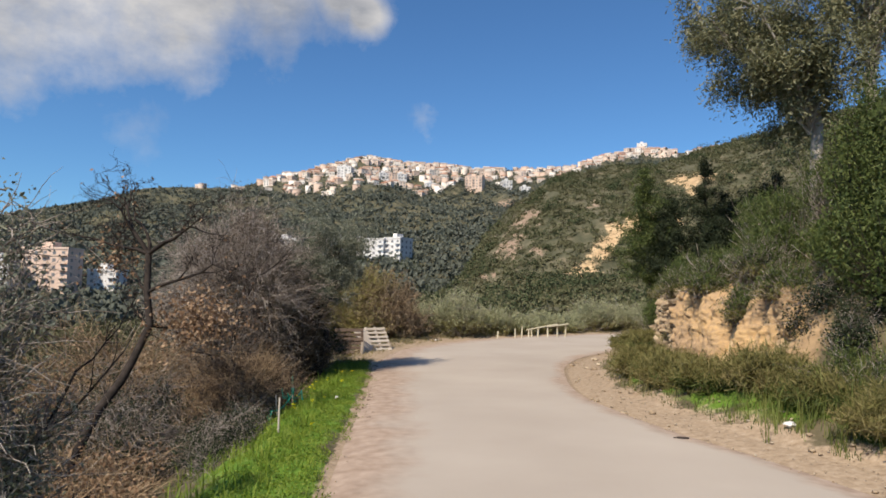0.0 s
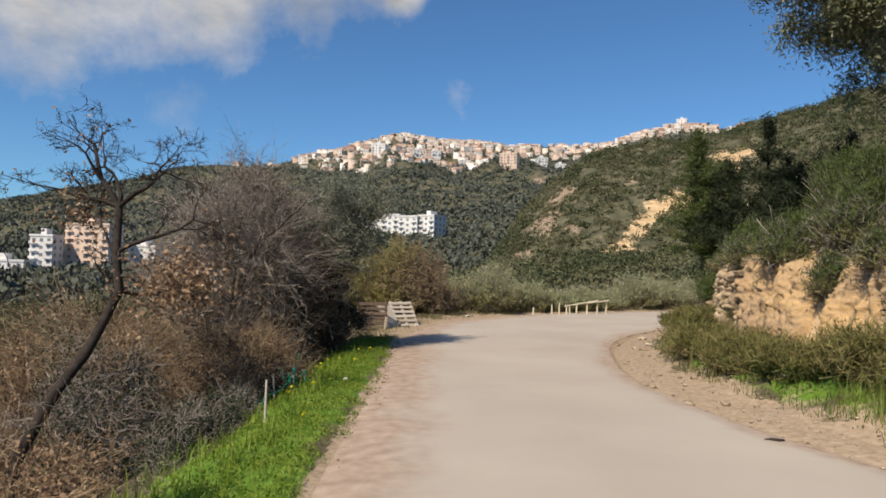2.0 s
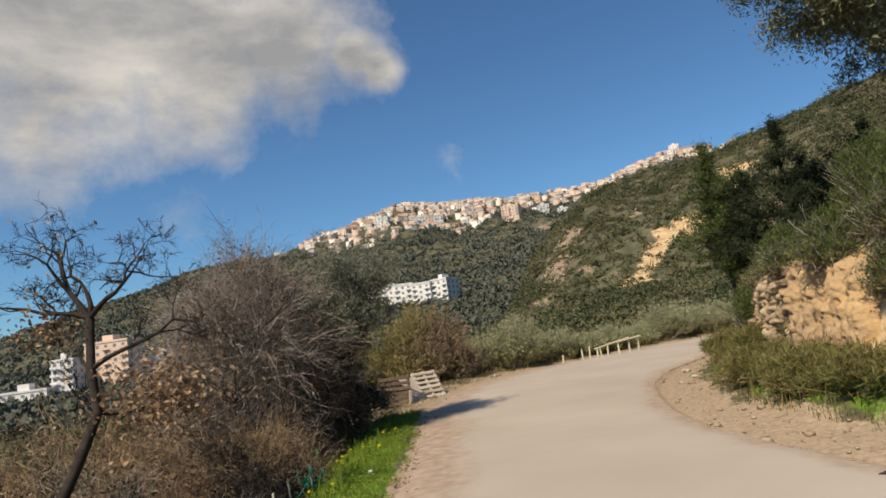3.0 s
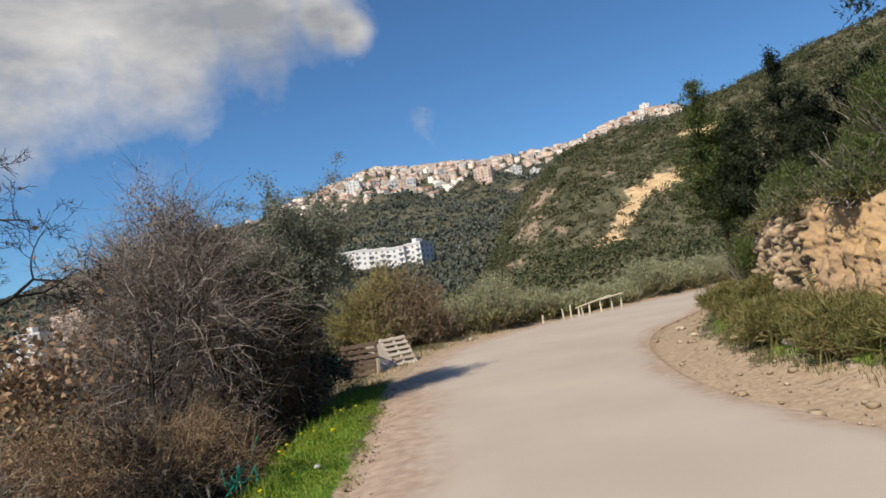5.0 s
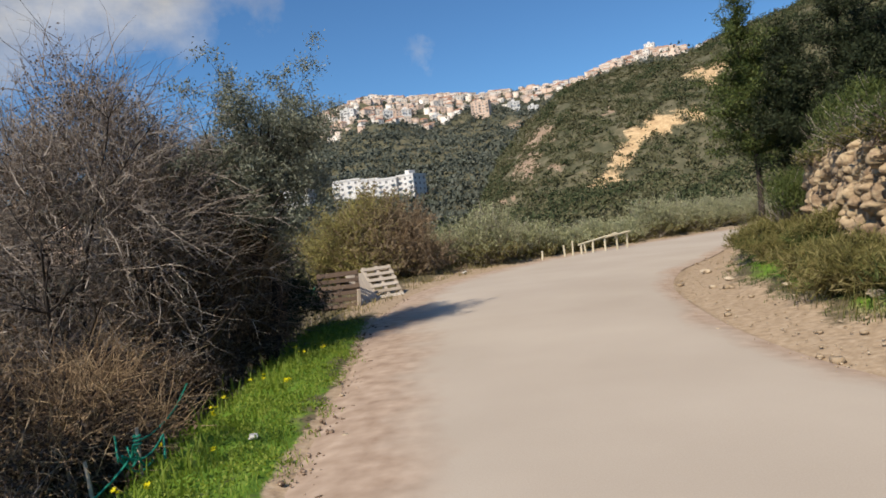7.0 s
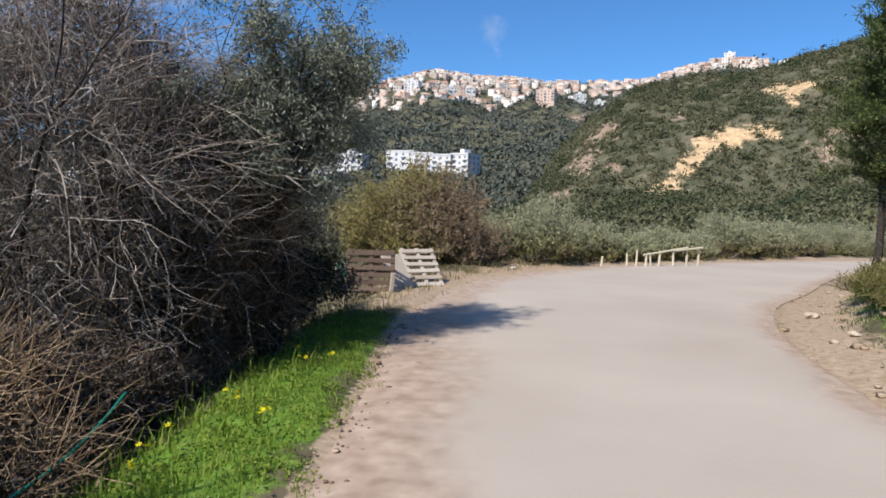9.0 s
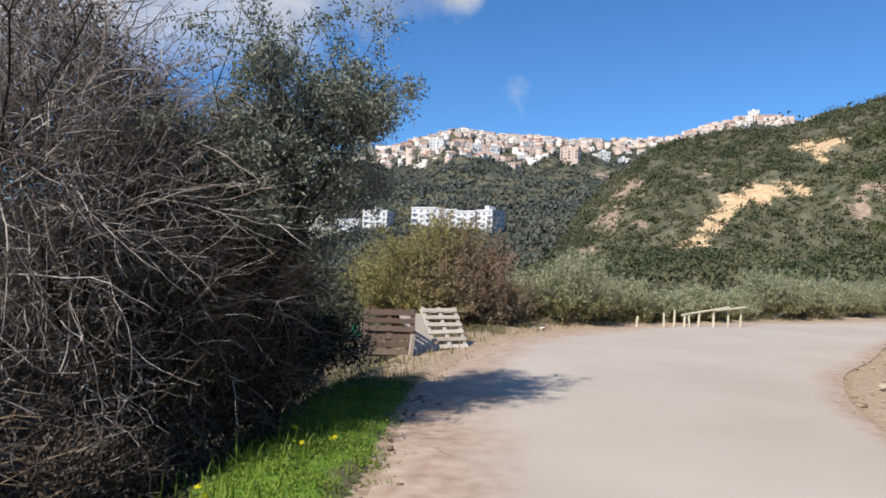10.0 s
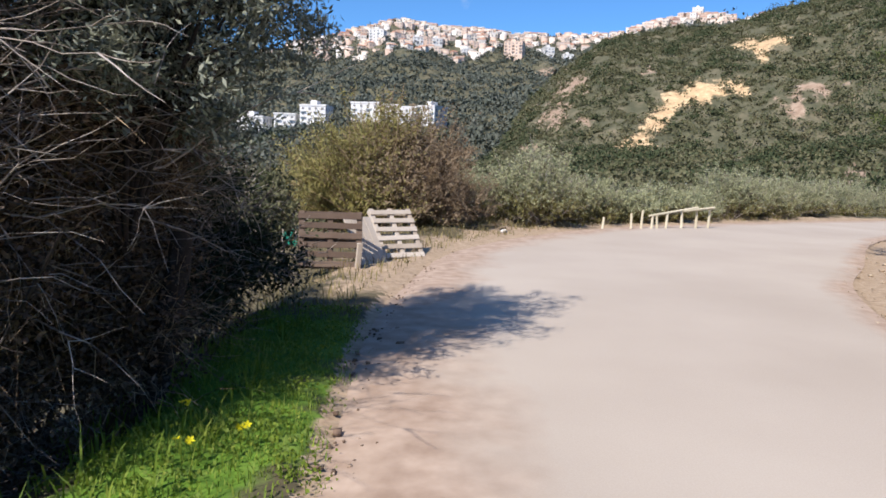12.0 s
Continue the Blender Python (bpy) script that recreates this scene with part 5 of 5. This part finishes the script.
def rail():
    """The rough guard rail of bare poles at the bend, and the loose posts beside it."""
    ob = anchor("pole_railing", 8.9, 33.5, ground_z(8.9, 33.5), "rough railing of bare pale poles at the bend", "railing")
    o = Vector((8.9, 33.5, ground_z(8.9, 33.5)))
    a, b = Vector((6.9, 32.6, 0)), Vector((9.0, 33.5, 0))
    heads = []
    for k, t in enumerate((0.0, 0.24, 0.52, 0.78, 1.0)):
        p = a.lerp(b, t)
        g = ground_z(p.x, p.y)
        h = 0.44 + 0.26 * t
        bm = bmesh.new()
        pole_mesh(bm, Vector((p.x, p.y, g - 0.2)) - o, Vector((p.x + 0.03 * math.sin(k * 2), p.y, g + h)) - o, 0.045, 0.038)
        part("post", bm, M_RAIL, ob)
        heads.append(Vector((p.x, p.y - 0.05, g + h - 0.02)) - o)
    for p, q in ((heads[0] - Vector((0.12, 0, 0.02)), heads[3] + Vector((0, 0, 0.05))), (heads[2], heads[4] + Vector((0.14, 0, 0.0)))):
        bm = bmesh.new()
        pole_mesh(bm, p, q, 0.035, 0.04)
        part("handrail", bm, M_RAIL, ob)
    for k, (x, y, h, lean) in enumerate(((5.2, 31.9, 0.36, 4), (6.15, 32.2, 0.48, -2), (6.5, 32.4, 0.58, 3), (7.1, 32.65, 0.42, -6))):
        p = anchor("wooden_post", x, y, ground_z(x, y), "short bare pale post stuck in the road edge", "post", "loose posts at the bend")
        bm = bmesh.new()
        pole_mesh(bm, (0, 0, -0.15), (0.01 * lean, 0, h), 0.04, 0.034)
        part("pole", bm, M_RAIL, p)


rail()


def stake(x, y, h, lean, rope=False):
    z = ground_z(x, y)
    p = anchor("fence_stake", x, y, z, "thin weathered stake on the verge" + (" with green rope tied round it" if rope else ""), "stake", "stakes along the verge")
    bm = bmesh.new()
    pole_mesh(bm, (0, 0, -0.2), (lean, 0.02, h), 0.016, 0.013)
    shaft = part("pole", bm, M_WOOD, p)
    if rope:
        bm = bmesh.new()
        for k in range(3):
            n = 14
            for i in range(n):
                t0, t1 = 2 * math.pi * i / n, 2 * math.pi * (i + 1) / n
                zz = h * 0.7 + 0.03 * k
                pole_mesh(bm, (0.024 * math.cos(t0) + lean * 0.7, 0.024 * math.sin(t0), zz), (0.024 * math.cos(t1) + lean * 0.7, 0.024 * math.sin(t1), zz + 0.004), 0.009, 0.009, 5)
        part("rope_knot", bm, M_ROPE, shaft, "green rope")


STAKES = ((-1.62, 10.0, 0.5, 0.0, False), (-1.80, 12.6, 0.40, 0.0, True), (-2.0, 12.3, 0.42, -0.06, False), (-2.15, 23.2, 0.95, 0.02, False), (-1.98, 23.3, 0.9, 0.03, True))
for s in STAKES:
    stake(*s)


def rope_line(name, pts, label):
    ob = anchor(name, *pts[0], label, "rope")
    o = Vector(pts[0])
    bm = bmesh.new()
    for a, b in zip(pts[:-1], pts[1:]):
        for k in range(6):
            f0, f1 = k / 6, (k + 1) / 6
            sag = lambda t: -0.10 * 4 * t * (1 - t)
            pole_mesh(bm, Vector(a).lerp(Vector(b), f0) + Vector((0, 0, sag(f0))) - o, Vector(a).lerp(Vector(b), f1) + Vector((0, 0, sag(f1))) - o, 0.009, 0.009, 5)
    part("rope_strand", bm, M_ROPE, ob)


rope_line("green_rope", [(-1.80, 12.6, ground_z(-1.80, 12.6) + 0.3), (-2.1, 14.6, 0.25)], "green rope slung between the verge stakes")
rope_line("green_rope", [(-1.80, 12.6, ground_z(-1.80, 12.6) + 0.26), (-2.0, 11.6, 0.02), (-1.95, 10.9, 0.05)], "green rope trailing over the verge grass")

tangle = np.random.default_rng(44)
knots = [(-1.80 + float(tangle.normal()) * 0.13, 12.6 + float(tangle.normal()) * 0.16, ground_z(-1.8, 12.6) + float(tangle.uniform(0.06, 0.34))) for _ in range(9)]
rope_line("green_rope", knots, "loose tangle of green rope round the verge stake")
rope_line("green_rope", [(-2.13, 23.2, 0.55), (-1.98, 23.25, 0.62), (-2.1, 23.28, 0.5), (-1.95, 23.2, 0.45), (-2.1, 23.22, 0.58)], "bunch of green rope tied to the posts beside the pallet")

# ---- grass, stones and small things ----


def blades(name, x, y, length, width, mat, label, lean=0.5, seed=1):
    """Bent, tapering grass blades standing on the ground, in one object."""
    r = np.random.default_rng(seed)
    z, _ = land(x, y)
    n = len(x)
    p = np.stack([x, y, z - 0.02], 1)
    t = r.uniform(0, 2 * np.pi, n)
    ln = length * r.lognormal(0, 0.35, n)
    d = np.stack([np.cos(t), np.sin(t), np.zeros(n)], 1)
    s = np.stack([-np.sin(t), np.cos(t), np.zeros(n)], 1) * (width * r.uniform(0.6, 1.3, n))[:, None] * 0.5
    b = (lean * r.uniform(0.2, 1.2, n) * ln)[:, None] * d
    m = p + b * 0.35 + np.array([0, 0, 1]) * (ln * 0.6)[:, None]
    e = p + b + np.array([0, 0, 1]) * (ln * 0.92)[:, None]
    v = np.stack([p - s, p + s, m + s * 0.8, m - s * 0.8, e + s * 0.1, e - s * 0.1], 1).reshape(-1, 3)
    k = np.arange(n)[:, None] * 6
    f = np.concatenate([k + np.array([0, 1, 2, 3]), k + np.array([3, 2, 4, 5])])
    return tagged(new(name, mesh_np(name, v, f, [mat])), label, "grass", kind="stuff")


def scatter(n, x0, x1, y0, y1, seed, keep):
    r = np.random.default_rng(seed)
    x, y = r.uniform(x0, x1, n), r.uniform(y0, y1, n)
    _, m = land(x, y)
    ok = keep(x, y, m, r)
    return x[ok], y[ok]


gx, gy = scatter(66000, -3.2, -0.3, 3.0, 20.4, 1, lambda x, y, m, r: (m["dL"] > 0.04 + 0.16 * r.random(len(x)) + 0.16 * waves(x, y, 1.3, 2) + 0.08 * waves(x, y, 0.35, 5)) & (m["dL"] < 0.95 + 0.25 * step(8, 13, y) + 0.35 * waves(x, y, 1.5, 4)) & (waves(x, y, 0.9, 23) > -0.75 + 0.6 * r.random(len(x))))
blades("verge_grass", gx, gy, 0.045, 0.008, M_GRASS, "bright green short grass on the verge", 0.7, 2)
gx, gy = scatter(5000, -3.4, -0.8, 3.0, 20.0, 3, lambda x, y, m, r: (m["dL"] > 0.6) & (m["dL"] < 2.2))
blades("tall_weeds", gx, gy, 0.15, 0.014, M_GRASS, "taller green weeds along the back of the verge", 0.6, 4)
gx, gy = scatter(60000, 4.5, 13, 4, 27, 5, lambda x, y, m, r: (m["dR"] > 1.1 + 0.25 * waves(x, y, 1.3, 6)) & (m["dR"] < 3.0 + 0.4 * waves(x, y, 1.0, 7)))
blades("bank_grass", gx, gy, 0.07, 0.010, M_GREENLEAF, "green grass along the foot of the bank", 0.7, 6)
gx, gy = scatter(26000, 4.5, 14, 4, 28, 8, lambda x, y, m, r: (m["dR"] > 2.1) & (m["dR"] < 6.5) & (r.random(len(x)) < 0.7))
blades("dry_bank_grass", gx, gy, 0.15, 0.012, M_DRYGRASS, "dry yellow grass on the bank", 0.6, 9)
gx, gy = scatter(20000, 5, 10, 2, 10.6, 16, lambda x, y, m, r: (m["dR"] > 1.15 + 0.3 * waves(x, y, 1.1, 6)) & (m["dR"] < 3.3) & (waves(x, y, 0.8, 17) > -0.3))
blades("tall_bank_grass", gx, gy, 0.36, 0.011, M_BANKGRASS, "tall green grass at the foot of the bank", 0.55, 18)
gx, gy = scatter(16000, 5, 12, 11.5, 26, 19, lambda x, y, m, r: (m["dR"] > 1.1 + 0.6 * step(16, 18.5, y) + 0.3 * waves(x, y, 1.1, 6)) & (m["dR"] < 3.0) & (waves(x, y, 0.9, 20) > 0.0))
blades("tussock_grass", gx, gy, 0.3, 0.010, M_BANKLEAF, "olive tussock grass at the foot of the bank", 0.7, 21)
gx, gy = scatter(30000, -3, 16, 20, 42, 10, lambda x, y, m, r: (m["dL"] > 0.15 + 0.3 * r.random(len(x))) & (m["dL"] < 2.6))
blades("dry_edge_grass", gx, gy, 0.13, 0.014, M_DRYGRASS, "short dry grass beyond the outer road edge", 0.7, 11)


def clover(name, x, y, size, mat, label, seed):
    """Small round-leaved weeds lying over the turf, in one object."""
    r = np.random.default_rng(seed)
    z, _ = land(x, y)
    p = np.stack([x, y, z + r.uniform(0.005, 0.05, len(x)) * (1 + waves(x, y, 0.5, 9))], 1)
    v, f = leaves(p, size, size * 0.8, 0, 0.9, r)
    return tagged(new(name, mesh_np(name, v, f, [mat])), label, "weeds", kind="stuff")


gx, gy = scatter(66000, -3.2, -0.3, 4.0, 20.4, 21, lambda x, y, m, r: (m["dL"] > 0.02 + 0.22 * r.random(len(x)) + 0.16 * waves(x, y, 1.3, 2) + 0.08 * waves(x, y, 0.35, 5)) & (m["dL"] < 1.5 + 0.35 * waves(x, y, 1.5, 4)) & (waves(x, y, 0.7, 8) > -0.35 + 0.5 * r.random(len(x))))
clover("verge_weeds", gx, gy, 0.026, M_GRASS, "leafy green weeds matted over the verge", 22)


def pebbles(name, x, y, size, mat, label, seed):
    """Small broken stones, each a squashed uneven block, in one object."""
    r = np.random.default_rng(seed)
    z, _ = land(x, y)
    n = len(x)
    c = np.array([(sx, sy, sz) for sx in (-1, 1) for sy in (-1, 1) for sz in (-1, 1)], float)
    s = size * r.lognormal(0, 0.5, n)
    v = np.stack([x, y, z + 0.012], 1)[:, None] + c[None] * s[:, None, None] * 0.5 * np.array([1, 1, 0.6]) * r.uniform(0.55, 1.2, (n, 8, 3))
    f = np.array([(0, 1, 3, 2), (4, 6, 7, 5), (0, 4, 5, 1), (2, 3, 7, 6), (0, 2, 6, 4), (1, 5, 7, 3)])
    f = (f[None] + (np.arange(n) * 8)[:, None, None]).reshape(-1, 4)
    return tagged(new(name, mesh_np(name, v.reshape(-1, 3), f, [mat])), label, "stones", kind="stuff")


px, py = scatter(16000, -1.6, 14, 2, 34, 12, lambda x, y, m, r: ((m["dR"] > -0.25) & (m["dR"] < 1.3)) | ((m["dL"] > -0.55) & (m["dL"] < 0.12) & (r.random(len(x)) < 0.6)))
pebbles("gravel", px, py, 0.013, M_STONE, "pale loose gravel along the road edges", 13)
px, py = scatter(2600, -1.0, 0.6, 11, 24, 24, lambda x, y, m, r: (m["dL"] > -0.75) & (m["dL"] < 0.05) & (waves(x, y, 0.9, 25) > -0.2))
pebbles("dirt_crumbs", px, py, 0.017, M_CRUMB, "brown crumbs of earth and dead leaves on the sandy road edge", 26)
px, py = scatter(420, 4, 14, 6, 28, 14, lambda x, y, m, r: (m["dR"] > 0.1) & (m["dR"] < 3.2))
pebbles("stones", px, py, 0.05, M_STONE, "loose stones at the foot of the bank", 15)


def rock_face():
    """The cut in the bank: smooth ochre earth with gullies, and a corner of fractured rock that runs on along the road."""
    r = np.random.default_rng(60)
    n, m = 300, 60
    ys = np.linspace(10.4, 21.4, n)
    base = np.interp(ys, [10.4, 11.5, 13, 14.3, 15.0, 16, 17.5, 19, 20.6, 21.4], [7.6, 7.35, 7.05, 6.9, 6.78, 6.95, 7.25, 7.75, 8.35, 8.9])
    u = np.linspace(0, 1, m)
    ends = np.clip(np.minimum((ys - 10.4) / 1.4, (21.4 - ys) / 0.9), 0, 1)
    top = 2.42 + 0.26 * waves(ys, ys * 0, 2.1, 61) + 0.10 * waves(ys, ys * 0, 0.5, 62) - 1.0 * (1 - ends) - 0.55 * np.exp(-((ys - 13.6) / 0.35) ** 2)
    Y, U = np.meshgrid(ys, u, indexing="ij")
    Z = 0.35 + U * (top[:, None] - 0.35)
    broken = step(15.8, 16.4, Y + 0.3 * waves(Y, Z, 0.8, 64))
    # split blocks: every cell has a depth and a tilt of its own
    cy, cz = r.uniform(10, 22, 1500), r.uniform(0, 3, 1500)
    flat = np.stack([Y.ravel() * 1.25, Z.ravel() * 0.8 + Y.ravel() * 0.25], 1)
    seeds = np.stack([cy * 1.25, cz * 0.8 + cy * 0.25], 1)
    d2 = (flat[:, None, 0] - seeds[None, :, 0]) ** 2 + (flat[:, None, 1] - seeds[None, :, 1]) ** 2
    own = d2.argmin(1)
    near = np.sqrt(np.partition(d2, 1, axis=1)[:, :2])
    crack = np.exp(-((near[:, 1] - near[:, 0]) / 0.03) ** 2).reshape(Y.shape)
    block = (r.normal(size=1500) * 0.085)[own].reshape(Y.shape) + (r.normal(size=1500) * 0.35)[own].reshape(Y.shape) * (Y - cy[own].reshape(Y.shape)) + (r.normal(size=1500) * 0.3)[own].reshape(Y.shape) * (Z - cz[own].reshape(Y.shape))
    gully = 0.55 * np.exp(-((Y - 13.6 - 0.12 * (Z - 1.5)) / 0.22) ** 2) + 0.10 * np.abs(waves(Y * 1.6, Z * 0.25, 0.9, 65, 3)) + 0.05 * waves(Y, Z, 0.5, 66, 3)
    X = base[:, None] + U ** 1.6 * 0.42 + 0.16 * waves(Y, Z * 0.5, 1.7, 63, 3)
    X = X + broken * (np.clip(block, -0.25, 0.25) + 0.12 * crack) + (1 - broken) * (gully + 0.02 * waves(Y, Z, 0.15, 68, 2) + 0.25 * np.clip(block, -0.1, 0.1)) + (1 - ends[:, None]) * 0.8
    X = X + 0.9 * step(0.88, 1.0, U) ** 2
    i, j = np.meshgrid(np.arange(n - 1), np.arange(m - 1), indexing="ij")
    f = np.stack([i * m + j, i * m + j + 1, (i + 1) * m + j + 1, (i + 1) * m + j], -1).reshape(-1, 4)
    me = mesh_np("rock_face", np.stack([X.ravel(), Y.ravel(), Z.ravel()], 1), f, [M_CLIFF, M_FRACTURE])
    me.polygons.foreach_set("material_index", (broken[:-1, :-1].ravel() > 0.5).astype(np.int32))
    return tagged(new("rock_face", me), "fractured ochre rock cut in the roadside bank", "rock", kind="structure")


rock_face()
for i, (x, y, z, rx, h) in enumerate(((7.55, 16.6, 2.2, 0.7, 0.75), (7.35, 14.9, 2.2, 0.6, 0.6), (7.5, 13.5, 1.6, 0.55, 0.9), (7.75, 12.2, 2.1, 0.8, 0.8), (8.2, 18.2, 2.2, 0.8, 0.8), (8.75, 19.9, 2.1, 0.8, 0.7), (7.8, 15.7, 2.4, 0.7, 0.9), (8.1, 14.0, 2.5, 0.8, 1.1))):
    dome_bush("overhanging_shrub", x, y, rx, rx, h, [(M_GREENLEAF, -2, 2)], "green shrub hanging over the lip of the rock cut", 160, 5000, (0.10, 0.018), M_TWIG, 161 + i, "shrubs on the lip of the rock cut", z=z, skirt=M_BANKLEAF)


def flower_mesh():
    bm = bmesh.new()
    for k in range(5):
        t = 2 * math.pi * k / 5
        c, s = math.cos(t), math.sin(t)
        v = [bm.verts.new(p) for p in ((0, 0, 0), (0.014 * c - 0.008 * s, 0.014 * s + 0.008 * c, 0.006), (0.026 * c, 0.026 * s, 0.010), (0.014 * c + 0.008 * s, 0.014 * s - 0.008 * c, 0.006))]
        bm.faces.new(v)
    me = bpy.data.meshes.new("flower_head")
    bm.to_mesh(me)
    bm.free()
    me.materials.append(M_YELLOW)
    return me


def flowers():
    r = np.random.default_rng(17)
    head = flower_mesh()
    bm = bmesh.new()
    pole_mesh(bm, (0, 0, -0.02), (0, 0, 0.14), 0.003, 0.002, 4)
    stem = bpy.data.meshes.new("stem")
    bm.to_mesh(stem)
    bm.free()
    stem.materials.append(M_GRASS)
    spots = [(-1.05, 14.55), (-1.02, 14.6), (-1.6, 13.9), (-1.62, 14.3), (-1.4, 15.0), (-0.95, 16.6), (-1.75, 12.9), (-1.5, 13.5), (-1.2, 16.4), (-1.3, 11.6), (-1.55, 10.9), (-1.1, 9.7), (-1.4, 17.0), (-1.7, 15.6), (-1.2, 12.5), (-1.65, 11.9)]
    for x, y in spots:
        ob = anchor("yellow_flower", x, y, ground_z(x, y), "small bright yellow flower in the verge grass", "flower", "yellow flowers on the verge")
        child("stem", stem, ob)
        for k in range(3):
            h = child("flower_head", head, ob)
            h.matrix_basis = pose(r.normal() * 0.02, r.normal() * 0.02, 0.13 + r.normal() * 0.012, r.normal() * 25, r.normal() * 25, r.uniform(0, 90))


flowers()


def fallen_limb():
    """A thick dark limb that arches out of the thicket down to the verge."""
    r = np.random.default_rng(33)
    z0 = ground_z(-2.35, 14.5)
    ob = anchor("fallen_limb", -2.35, 14.5, z0, "thick dark arching limb at the foot of the thicket", "branch")
    o = np.array([-2.35, 14.5, z0])
    line = np.array([(-2.35, 14.5, z0 - 0.12), (-2.43, 14.5, 0.2), (-2.6, 14.52, 0.48), (-2.8, 14.52, 0.66), (-3.1, 14.5, 0.76), (-3.45, 14.55, 0.75), (-3.85, 14.6, 0.72), (-4.4, 14.8, 0.8)]) - o
    rad = np.linspace(0.075, 0.045, len(line))
    v, f = pipe(line, rad, 9)
    child("limb", mesh_np("limb", v, f, [M_BARK], True), ob)
    a, b, ra, rb, _ = branch_tree(None, [(line[5], (0.15, 0, 1.0), 1.1, 0.03), (line[4], (0.5, -0.3, 0.5), 0.8, 0.02)], 3, r, 0.15, 0.02)
    v, f = tubes(a, b, ra, rb, 4)
    tagged(child("branchwork", mesh_np("branchwork", v, f, [M_BARK]), ob), kind="stuff")


fallen_limb()


def dark_patch():
    """A small dark tar patch in the road."""
    x, y = 4.25, 9.4
    z, _ = land(np.array([x]), np.array([y]))
    bm = bmesh.new()
    n = 14
    top = [bm.verts.new((0.10 * math.cos(2 * math.pi * i / n) * (1 + 0.25 * math.sin(i * 2.1)), 0.05 * math.sin(2 * math.pi * i / n) * (1 + 0.2 * math.cos(i * 1.7)), 0.006)) for i in range(n)]
    bm.faces.new(top)
    g = bmesh.ops.extrude_face_region(bm, geom=bm.faces[:])
    for e in g["geom"]:
        if isinstance(e, bmesh.types.BMVert):
            e.co.z -= 0.02
    me = bpy.data.meshes.new("tar_patch")
    bm.to_mesh(me)
    bm.free()
    me.materials.append(M_BARK)
    ob = new("tar_patch", me)
    ob.matrix_basis = pose(x, y, float(z[0]) + 0.032)
    tagged(ob, "small dark tar patch in the road", "patch")


dark_patch()


def crumpled(name, x, y, s, mat, label, category, seed):
    """A crumpled scrap lying on the ground."""
    r = np.random.default_rng(seed)
    bm = bmesh.new()
    bmesh.ops.create_icosphere(bm, subdivisions=2, radius=s)
    for v in bm.verts:
        v.co *= r.uniform(0.65, 1.15)
        v.co.z *= 0.5
    me = bpy.data.meshes.new(name)
    bm.to_mesh(me)
    bm.free()
    me.materials.append(mat)
    ob = new(name, me)
    ob.matrix_basis = pose(x, y, ground_z(x, y) + s * 0.3, 0, 0, r.uniform(0, 90))
    tagged(ob, label, category)


crumpled("plastic_litter", 5.87, 9.35, 0.09, M_LITTER, "crumpled pale plastic litter at the road edge", "litter", 71)
crumpled("plastic_litter", 2.1, 29.9, 0.10, M_LITTER, "pale litter in the dry grass beyond the road", "litter", 72)
crumpled("plastic_litter", -1.0, 12.9, 0.05, M_LITTER, "scrap of pale paper in the verge grass", "litter", 73)
for k, (x, y, s) in enumerate(((6.9, 21.9, 0.13), (6.3, 19.6, 0.09), (6.1, 17.3, 0.08), (5.9, 15.1, 0.11), (5.9, 12.2, 0.10))):
    crumpled("boulder", x, y, s, M_STONE, "pale broken rock lying at the foot of the bank", "rock", 80 + k)
